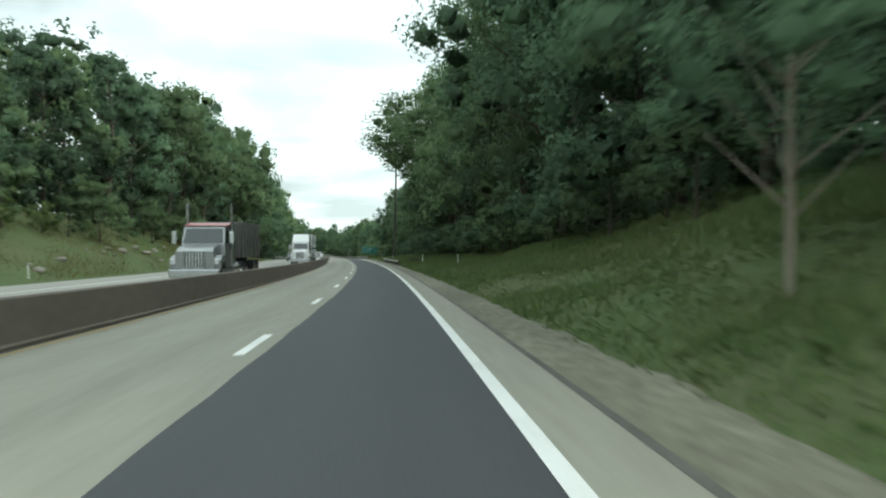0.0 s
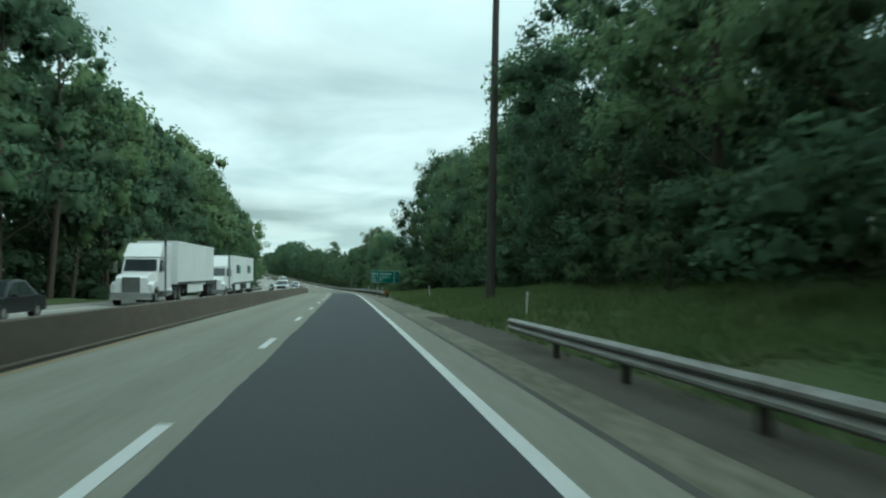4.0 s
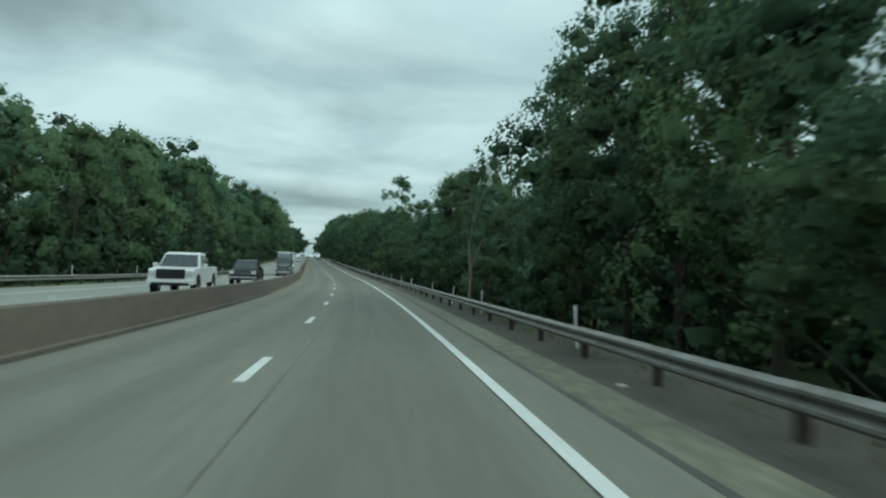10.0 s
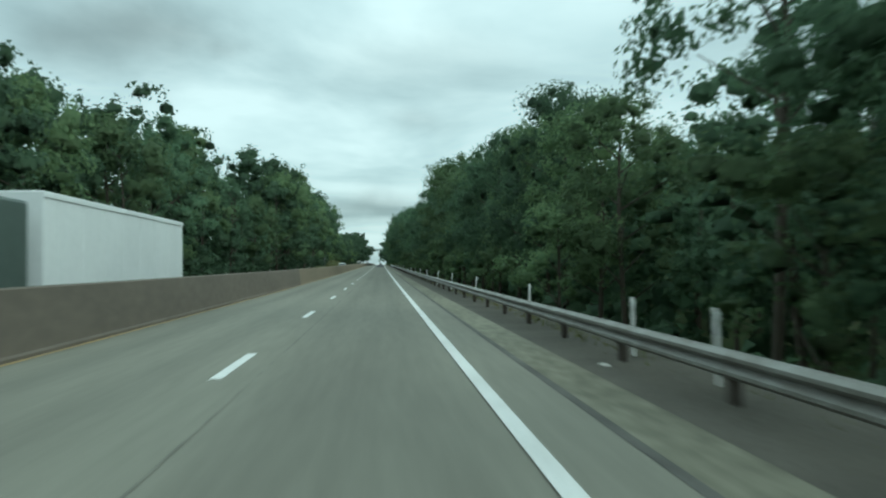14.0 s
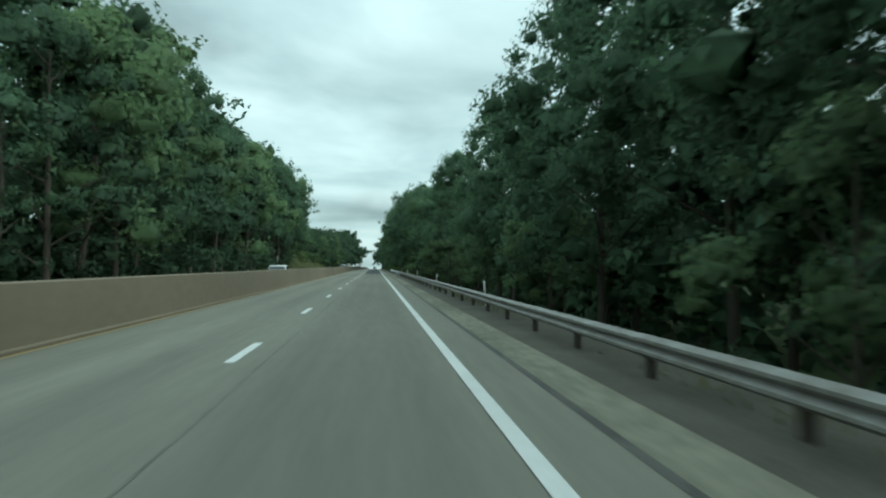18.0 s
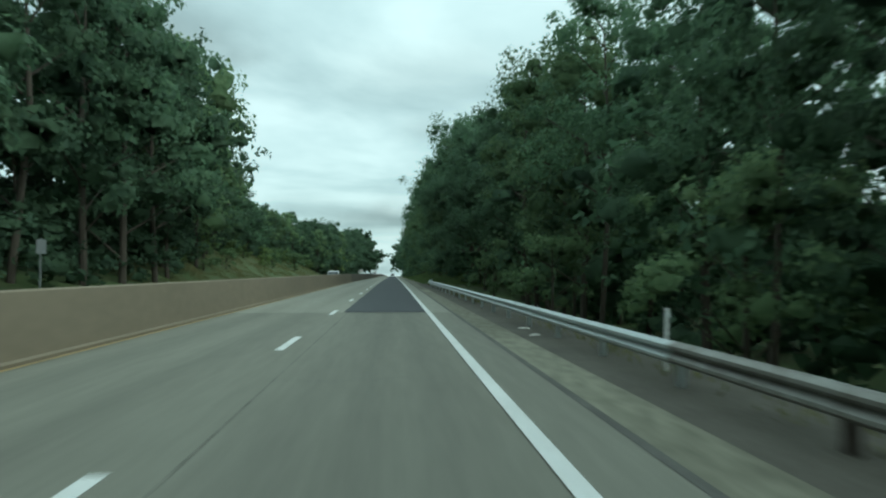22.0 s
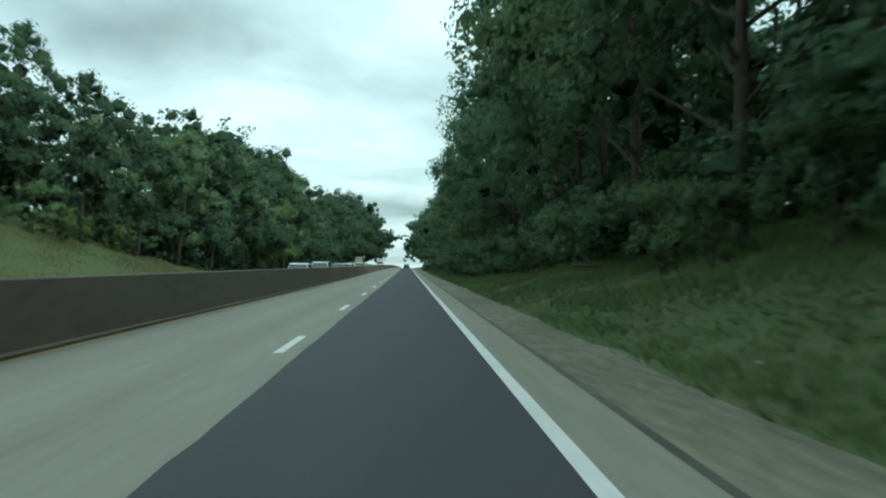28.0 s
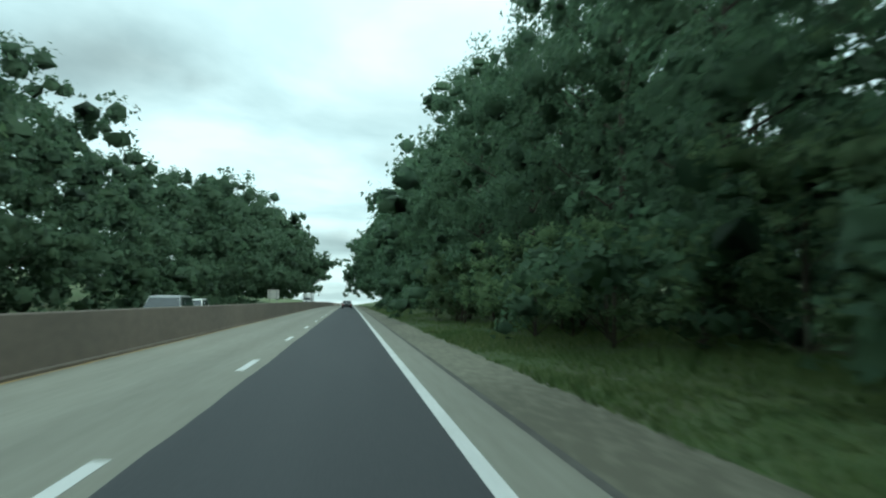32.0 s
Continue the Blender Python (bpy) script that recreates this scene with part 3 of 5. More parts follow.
def text_mesh(name, body, size, mat, parent, at):
    cu = bpy.data.curves.new(name, "FONT")
    cu.body, cu.size, cu.extrude, cu.offset = body, size, 0.003, 0.002
    ob = bpy.data.objects.new(name + "_curve", cu)
    me = bpy.data.meshes.new_from_object(ob)
    bpy.data.objects.remove(ob)
    me.name = name
    me.materials.clear()
    me.materials.append(mat)
    t = new(name, me)
    t.parent = parent
    t.matrix_local = Matrix.Translation(at) @ pose(0, 0, 0, 90, 0, 0)
    return t


def rounded_panel(w, h, d, r, at):
    bm = bmesh.new()
    pts = []
    for cx, cz, a0 in ((w / 2 - r, h / 2 - r, 0), (-w / 2 + r, h / 2 - r, 90), (-w / 2 + r, -h / 2 + r, 180), (w / 2 - r, -h / 2 + r, 270)):
        for i in range(5):
            a = radians(a0 + 22.5 * i)
            pts.append((cx + r * math.cos(a), cz + r * math.sin(a)))
    fr = [bm.verts.new((at[0] + x, at[1], at[2] + z)) for x, z in pts]
    bk = [bm.verts.new((at[0] + x, at[1] + d, at[2] + z)) for x, z in pts]
    bm.faces.new(fr); bm.faces.new(bk[::-1])
    k = len(pts)
    for i in range(k):
        bm.faces.new((fr[i], bk[i], bk[(i + 1) % k], fr[(i + 1) % k]))
    bmesh.ops.recalc_face_normals(bm, faces=bm.faces[:])
    return bm


def distance_sign():
    root = new("distance_sign")
    W, H, base = 5.3, 2.2, 1.75
    root.matrix_world = road_pose(227.5, 10.3, 0.0, -2, 0, 1.5)
    tagged(root, "large green distance sign with white lettering on two posts", "road sign")
    c = base + H / 2
    part("border", rounded_panel(W, H, 0.03, 0.30, (0, 0, c)), SIGN_WHITE, root, "white border of the sign")
    part("panel", rounded_panel(W - 0.07, H - 0.07, 0.03, 0.27, (0, -0.012, c)), SIGN_GREEN, root, "green reflective panel")
    for row, (word, num) in enumerate((("New  Stanton", "2"), ("Pa  Turnpike", "2 \u00bc"), ("US  119", "3"))):
        z = c + 0.40 - row * 0.62
        for text, x in ((word, -W / 2 + 0.24), (num, W / 2 - 1.12)):
            for ch in text:
                if ch == " ":
                    x += 0.14
                    continue
                t = text_mesh("letter", ch, 0.56, SIGN_WHITE, root, (x, -0.018, z - (0.04 if text == num else 0)))
                x += (0.16 + max(t.dimensions.x, 0.16) if ch.isdigit() else t.dimensions.x + 0.078)
    for x in (-1.5, 1.6):
        part("post", box_bm((0.16, 0.12, base + H + 2.1), (x, 0.10, (base + H) / 2 - 1.05), 0.01), SIGN_BACK, root, "grey steel sign post")


distance_sign()


def far_sign():
    """Pale back of a sign beyond the opposite carriageway."""
    root = new("sign_back")
    root.matrix_world = road_pose(1048, -17.6, float(far_level(1048)), 3)
    tagged(root, "plain pale grey back of a road sign on posts", "road sign")
    part("panel", rounded_panel(3.0, 2.4, 0.04, 0.2, (0, 0, 3.4)), WHITE_PLASTIC, root)
    for x in (-0.9, 0.9):
        part("post", box_bm((0.12, 0.10, 4.8), (x, -0.08, 2.2), 0.01), SIGN_BACK, root)


far_sign()


def slim_sign():
    """Small plate on a post beyond the opposite carriageway, seen from its edge."""
    root = new("small_sign")
    root.matrix_world = road_pose(617.5, -16.4, float(ground_height(617.5, -16.4)), 62)
    tagged(root, "small grey-backed sign plate on a slim steel post", "road sign")
    part("post", box_bm((0.08, 0.06, 3.7), (0, 0, 1.6), 0.008), SIGN_BACK, root)
    part("plate", rounded_panel(0.6, 0.75, 0.01, 0.05, (0, -0.045, 3.0)), SIGN_BACK, root, "grey plate")


slim_sign()


def tall_pole():
    root = new("utility_pole")
    root.matrix_world = road_pose(126, 9.6, float(ground_height(126, 9.6)), 0, 0, 1.2)
    tagged(root, "tall dark wooden pole standing behind the guardrail", "pole")
    part("shaft", cyl_bm(0.25, 0.14, 27.0, pose(0, 0, 13.2), 12), POLE_WOOD, root)
    part("cap", cyl_bm(0.15, 0.11, 0.12, pose(0, 0, 26.7), 12), STEEL_OLD, root, "grey metal cap")


tall_pole()

# ================= trees =================


def unit_ball(level):
    bm = bmesh.new()
    bmesh.ops.create_icosphere(bm, subdivisions=level, radius=1.0)
    bm.verts.index_update()
    v, f = np.array([p.co[:] for p in bm.verts]), np.array([[p.index for p in q.verts] for q in bm.faces])
    bm.free()
    return v, f


BALLS = {1: unit_ball(1)}


def unit_rows(a):
    return a / np.maximum(np.linalg.norm(a, axis=1, keepdims=True), 1e-6)


def crown_lobes(rng, height, width, low, lobes):
    """Centres and radii of the main boughs' leaf masses, spiralling up the trunk."""
    centres, radii = [], []
    for i in range(lobes):
        q = (i + 0.5) / lobes
        z = low + (height - low) * (0.10 + 0.80 * q) + rng.normal(0, 0.3)
        r = width * (0.52 * math.sin(math.pi * min(1, 0.20 + 0.74 * q)) + 0.05)
        a = i * 2.4 + rng.uniform(-0.5, 0.5)
        centres.append((math.cos(a) * r * 0.75, math.sin(a) * r * 0.75, z))
        radii.append(rng.uniform(0.19, 0.29) * width + 0.2)
    centres.append((0, 0, height - 0.22 * width)); radii.append(0.24 * width)
    return np.array(centres), np.array(radii)


def crown_arrays(rng, height, width, low, lobes, per, leaves, leaf, level=1, core=0.7, back=0.5):
    """A crown of leaf clumps on the boughs: each clump is an uneven inner mass set round with single leaves.
    Returns vertices, faces, normals and the boughs' centres. back: share of clumps left out on the wood's side (local +x)."""
    centres, radii = crown_lobes(rng, height, width, low, lobes)
    C, Rr, D, full = [], [], [], []
    for c, r in zip(centres, radii):
        for j in range(per + 2):
            tuft = j >= per
            d = rng.normal(0, 1, 3) + 0.7 * np.array([c[0], c[1], 0]) / (0.3 * width) * 0.6
            d /= np.linalg.norm(d)
            if d[2] < -0.55:
                d[2] = -d[2]
            p = c + d * r * (rng.uniform(0.95, 1.22) if tuft else rng.uniform(0.55, 0.95)) * (1, 1, 0.85)
            if p[0] > 0.22 * width and rng.uniform() < back:
                continue
            C.append(p); D.append(d); full.append(not tuft)
            Rr.append(r * (rng.uniform(0.18, 0.30) if tuft else rng.uniform(0.26, 0.50)))
    C, Rr, D = np.array(C), np.array(Rr), np.array(D)
    n = len(C)
    V, F, N = [], [], []
    base = 0
    if core:
        bv, bf = BALLS[level]
        k = len(bv)
        solid = np.flatnonzero(np.array(full))
        ns = len(solid)
        w = rng.uniform(0.6, 1.3, (ns, k, 1)) * core
        pts = C[solid, None] + bv[None] * w * Rr[solid, None, None] * (1, 1, 0.8)
        V.append(pts.reshape(-1, 3))
        N.append(unit_rows((0.30 * bv[None] + 0.70 * D[solid, None] + rng.normal(0, 0.30, (ns, k, 3)) + (0, 0, 0.12)).reshape(-1, 3)))
        F.append((bf[None] + (np.arange(ns) * k)[:, None, None]).reshape(-1, 3))
        base = ns * k
    share = np.maximum(8, (leaves * (Rr / Rr.mean()) ** 1.6)).astype(int)
    which = np.repeat(np.arange(n), share)
    m = len(which)
    d = unit_rows(rng.normal(0, 1, (m, 3)) + 0.5 * D[which] + (0, 0, 0.15))
    p = C[which] + d * (Rr[which] * (0.50 + 0.92 * rng.uniform(0, 1, m) ** 1.15))[:, None] * (1, 1, 0.85)
    nr = unit_rows(d + rng.normal(0, 0.55, (m, 3)) + (0, 0, 0.2))
    t = unit_rows(np.cross(nr, rng.normal(0, 1, (m, 3))))
    b = np.cross(nr, t)
    sz = leaf * rng.uniform(0.55, 1.4, (m, 1))
    sk = rng.uniform(-0.35, 0.35, (m, 1)) * sz
    tri = np.stack([p - t * sz - b * sz * 0.5, p + t * sz * 0.9 - b * sz * 0.25 + t * sk - nr * sz * 0.25, p + b * sz * 0.95 + t * sk], 1)
    V.append(tri.reshape(-1, 3))
    shade = unit_rows(0.30 * d + 0.55 * D[which] + 0.25 * nr + (0, 0, 0.10))
    N.append(np.repeat(shade, 3, 0))
    F.append(base + np.arange(3 * m).reshape(-1, 3))
    return np.concatenate(V), np.concatenate(F), np.concatenate(N), centres


def leaf_mesh(name, V, F, N, mat):
    """A mesh of triangles with given corner normals."""
    me = bpy.data.meshes.new(name)
    me.vertices.add(len(V))
    me.vertices.foreach_set("co", np.ascontiguousarray(V, np.float32).ravel())
    me.loops.add(3 * len(F))
    me.loops.foreach_set("vertex_index", np.ascontiguousarray(F, np.int32).ravel())
    me.polygons.add(len(F))
    me.polygons.foreach_set("loop_start", np.arange(0, 3 * len(F), 3, dtype=np.int32))
    me.update(calc_edges=True)
    at = me.attributes.new("custom_normal", "FLOAT_VECTOR", "POINT")
    at.data.foreach_set("vector", np.ascontiguousarray(N, np.float32).ravel())
    me.materials.append(mat)
    return me


def quads_mesh(name, q, mat):
    """A mesh of loose faces from an array (faces, corners, 3)."""
    me = bpy.data.meshes.new(name)
    n, c = q.shape[:2]
    me.vertices.add(c * n)
    me.vertices.foreach_set("co", np.ascontiguousarray(q, np.float32).ravel())
    me.loops.add(c * n)
    me.loops.foreach_set("vertex_index", np.arange(c * n, dtype=np.int32))
    me.polygons.add(n)
    me.polygons.foreach_set("loop_start", np.arange(0, c * n, c, dtype=np.int32))
    me.update(calc_edges=True)
    me.materials.append(mat)
    return me


def limb(bm, a, b, r0, r1, seg=6):
    a, b = Vector(a), Vector(b)
    d = b - a
    m = Matrix.Translation((a + b) / 2) @ d.to_track_quat("Z", "Y").to_matrix().to_4x4()
    bmesh.ops.create_cone(bm, cap_ends=True, segments=seg, radius1=r0, radius2=r1, depth=d.length, matrix=m)


def tree_kind(name, seed, height, width, low, lobes, per, leaves, leaf, mat, label, category="tree", group="roadside trees", bark=None, radius=None, level=1, core=0.62, back=0.5):
    rng = np.random.default_rng(seed)
    V, F, N, centres = crown_arrays(rng, height, width, low, lobes, per, leaves, leaf, level, core, back)
    bm = bmesh.new()
    bend = rng.normal(0, 0.3, 2) * (0.2 if height < 8 else 1)
    r = radius or height * 0.009 + 0.03
    mid = (bend[0], bend[1], height * 0.45)
    limb(bm, (0, 0, -0.6), mid, r * 1.25, r * 0.85, 8)
    limb(bm, mid, (bend[0] * 0.5, bend[1] * 0.5, height * 0.86), r * 0.85, r * 0.25, 7)
    for c in centres[:-1]:
        z = max(low * 0.5, c[2] - 0.35 * math.hypot(c[0], c[1]) - 0.8)
        limb(bm, (bend[0] * z / height, bend[1] * z / height, z), tuple(c), r * 0.42, r * 0.12, 5)
    root = new(name)
    part("trunk", bm, bark or BARK, root, "grey-brown trunk with limbs")
    crown = new("crown", leaf_mesh("crown", V, F, N, mat))
    crown.parent = root
    tagged(root, label, category, group)
    root["height"] = height
    return root


KINDS = [
    tree_kind("oak_tree", 1, 19.0, 10.5, 2.6, 18, 6, 96, 0.125, LEAF_A, "tall dark-green oak with a dense crown at the wood's edge", core=0.5),
    tree_kind("maple_tree", 2, 16.0, 9.0, 2.0, 16, 6, 96, 0.118, LEAF_B, "mid-green maple leaning over the roadside undergrowth", core=0.5),
    tree_kind("oak_tree", 3, 21.0, 9.0, 3.4, 19, 6, 96, 0.125, LEAF_A, "high narrow oak with an uneven crown at the wood's edge", core=0.5),
    tree_kind("ash_tree", 4, 15.0, 8.0, 1.6, 15, 6, 96, 0.112, LEAF_B, "bushy light-green ash at the edge of the wood", core=0.5),
    tree_kind("locust_tree", 5, 17.0, 6.4, 5.5, 13, 4, 100, 0.11, LEAF_A, "slender locust tree with an airy broken crown", radius=0.12, core=0.3),
    tree_kind("maple_tree", 6, 17.0, 10.5, 2.0, 18, 6, 96, 0.125, LEAF_C, "broad shaded maple with low hanging branches", core=0.5),
]
KINDS_FAR = [
    tree_kind("oak_tree", 41, 15.5, 8.5, 1.4, 14, 5, 54, 0.16, LEAF_A, "dark-green oak beyond the opposite carriageway", core=0.76),
    tree_kind("maple_tree", 42, 13.0, 7.8, 1.0, 13, 5, 54, 0.16, LEAF_B, "mid-green maple beyond the opposite carriageway", core=0.76),
    tree_kind("ash_tree", 43, 16.0, 7.0, 1.6, 14, 5, 54, 0.155, LEAF_C, "tall shaded ash beyond the opposite carriageway", core=0.76),
    tree_kind("locust_tree", 44, 15.0, 6.0, 2.2, 12, 3, 38, 0.14, LEAF_A, "uneven locust tree beyond the opposite carriageway", core=0.7),
]
SHRUBS = [
    tree_kind("shrub", 11, 3.6, 3.8, 0.2, 8, 4, 60, 0.075, LEAF_D, "yellowish-green shrub on the bank", "shrub", "roadside shrubs", back=0.2),
    tree_kind("shrub", 12, 4.6, 4.2, 0.3, 9, 4, 60, 0.08, LEAF_B, "dense green shrub at the foot of the wood", "shrub", "roadside shrubs", back=0.2),
]
GOLDEN = tree_kind("maple_tree", 72, 12.0, 7.5, 1.0, 13, 4, 60, 0.12, LEAF_D, "yellowish-green maple standing out before the wood")
SLIM = tree_kind("young_tree", 71, 6.6, 4.4, 1.7, 16, 6, 130, 0.042, LEAF_C, "slim young tree with a pale smooth trunk on the grassy bank", bark=DEADWOOD, radius=0.055, core=0.5, back=0.0)
LEANING = tree_kind("oak_tree", 83, 21.0, 13.0, 9.8, 15, 7, 120, 0.125, LEAF_B, "tall oak reaching out high over the shoulder", radius=0.15, core=0.4, back=0.7)
used = set()


def plant(kind, s, off, scale, turn, sink=0.0):
    m = road_pose(s, off, float(ground_height(s, off)) - sink, turn)
    if kind.name in used:
        ob = copy_thing(kind, m)
    else:
        used.add(kind.name)
        ob = kind
        ob.matrix_world = m
    ob.scale = (scale[0], scale[0], scale[1])
    return ob


# lateral place of the first row of trees and their height, by s
RIGHT_EDGE = ([-80, 60, 110, 150, 190, 205, 224, 240, 260, 330, 400, 560, 625, 645, 672, 700, 790, 812, 850, 1500], [14.5, 14.5, 16.0, 18.5, 19.5, 20.0, 18.8, 15.5, 14.5, 13.5, 13.5, 13.0, 13.2, 12.6, 11.8, 12, 13.5, 11.6, 11.8, 12])
RIGHT_TALL = ([-80, 70, 110, 140, 190, 205, 226, 231, 254, 262, 278, 302, 312, 330, 345, 352, 357, 363, 370, 380, 388, 396, 403, 412, 430, 455, 500, 536, 541, 545, 555, 566, 590, 640, 680, 750, 790, 835, 855, 874, 890, 920, 945, 1040, 1128],
              [22.5, 24, 17.5, 18, 19, 20.5, 22, 9, 9.5, 13.0, 18.5, 13.0, 10.5, 14.5, 15, 10, 10, 14.5, 11.5, 10.5, 10, 11, 12.5, 14.5, 15, 16.5, 17, 13, 13, 9.5, 9.5, 17, 15.5, 18, 19.5, 22, 23.5, 21, 15, 15.5, 17.5, 19, 20, 21, 23])
LEFT_EDGE = ([-80, 70, 130, 160, 420, 510, 540, 650, 700, 790, 830, 1500], [-26, -25, -21, -20, -20.5, -20.5, -19.0, -19.5, -26, -26, -21, -20])
LEFT_TALL = ([-80, 12, 19, 27, 47, 62, 77, 91, 110, 134, 168, 210, 226, 250, 266, 278, 284, 296, 321, 343, 350, 372, 384, 394, 406, 414, 425, 448, 461, 475, 487, 500, 517, 524, 533, 550, 570, 640, 660, 700, 715, 740, 770, 785, 795, 804, 810, 828, 856, 885, 915, 923, 950, 990, 1040, 1094],
             [17.5, 17.8, 16, 18.5, 22, 23, 24.5, 27, 25, 24, 19.5, 20.5, 20, 18, 17, 16, 13, 13.0, 13, 15, 13.5, 17, 19, 16, 15.5, 14, 14, 18.5, 17.5, 16, 13, 12.5, 14.5, 20, 23.5, 24.5, 22, 25, 24, 21, 18, 15.5, 16.3, 17, 18, 15, 14, 16, 18.5, 17.5, 18, 14.5, 16.5, 22, 24, 27])


RIGHT_WOOD_END, LEFT_WOOD_END = 1128, 1185


def wood_edge(edge, tall, side, seed, s0, s1, gap, kinds):
    """A row of single trees. Heights on the left are the canopy's level above the road."""
    rng = random.Random(seed)
    s = s0
    while s < s1:
        off = np.interp(s, *edge) + side * rng.uniform(-0.9, 2.2)
        h = np.interp(s, *tall) * rng.uniform(0.88, 1.08)
        if side < 0:
            h = max(7.0, h - float(ground_height(s, off)))
        kind = rng.choice(kinds)
        k = h / kind["height"]
        plant(kind, s, off, (k * rng.uniform(0.82, 1.02), k), rng.uniform(-45, 45) + (180 if side < 0 else 0))
        s += gap * rng.uniform(0.75, 1.3)


wood_edge(RIGHT_EDGE, RIGHT_TALL, 1, 21, -22, 900, 7.6, KINDS)
wood_edge(LEFT_EDGE, LEFT_TALL, -1, 22, -8, 900, 7.0, KINDS_FAR)
# single trees that stand out from the wood's edge
for i, s, o, h, turn in ((2, 526, 12.8, 16, -15), (5, 86, 14.8, 20, 40), (0, 95, 15.5, 20, -20), (4, 379, 12.0, 18, 10), (2, 531, 12.5, 16, 10), (4, 541, 12.0, 12, 45), (2, 566, 13.0, 17.5, -40),
                         (5, 655, 11.8, 17, 30), (0, 664, 11.5, 18, -30)):
    k = h / KINDS[i]["height"]
    plant(KINDS[i], s, o, (k * 0.9, k), turn)
plant(GOLDEN, 858, -19.0, (0.95, 1.0), 180)
plant(LEANING, 78, 14.2, (1.35, 1.15), 0)
plant(LEANING, 71, 14.0, (1.3, 0.98), -35)
plant(LEANING, 85, 15.2, (1.4, 1.22), 40)
plant(SLIM, -20.4, 7.8, (1, 1), 0)


def shrubs():
    rng = random.Random(5)
    for s in np.arange(240, 655, 22.0):
        s = s + rng.uniform(-3, 3)
        plant(SHRUBS[1] if rng.random() < 0.93 else SHRUBS[0], s, np.interp(s, *RIGHT_EDGE) - rng.uniform(2.4, 3.2), (rng.uniform(0.7, 1.1),) * 2, rng.uniform(0, 360))
    for s0, s1, o0, o1 in ((-10, 120, -19, -24.5), (660, 810, -20, -25.5)):
        for s in np.arange(s0, s1, 4.5):
            plant(rng.choice(SHRUBS), s + rng.uniform(-2, 2), rng.uniform(o1, o0), (rng.uniform(0.4, 0.95),) * 2, rng.uniform(0, 360))
    for s in np.arange(-10, 128, 4.5):
        plant(SHRUBS[1], s + rng.uniform(-4, 4), np.interp(s, *RIGHT_EDGE) - rng.uniform(0.3, 2.6), (rng.uniform(0.45, 0.9),) * 2, rng.uniform(0, 360))
    for i in range(58):
        s = rng.uniform(199, 230) if i < 34 else rng.uniform(230, 249)
        o = 12.3 + (s - 199) * 0.12 + rng.uniform(0, 4) if i < 34 else rng.uniform(8.8, 15)
        plant(SHRUBS[1], s, o, (rng.uniform(0.55, 0.95),) * 2, rng.uniform(0, 360))
    for i in range(46):
        s = rng.uniform(197, 232)
        plant(SHRUBS[i % 5 == 0 and 0 or 1], s, rng.uniform(8.4, 12.5), (rng.uniform(0.16, 0.30),) * 2, rng.uniform(0, 360))
    for s in np.arange(812, 905, 2.6):
        plant(SHRUBS[1], s + rng.uniform(-1, 1), rng.uniform(9.0, 11.5), (rng.uniform(0.5, 0.95),) * 2, rng.uniform(0, 360))
    for s in np.arange(680, 812, 5.0):
        plant(SHRUBS[1], s + rng.uniform(-4, 4), np.interp(s, *RIGHT_EDGE) - rng.uniform(1.5, 3), (rng.uniform(0.4, 0.8),) * 2, rng.uniform(0, 360))


shrubs()


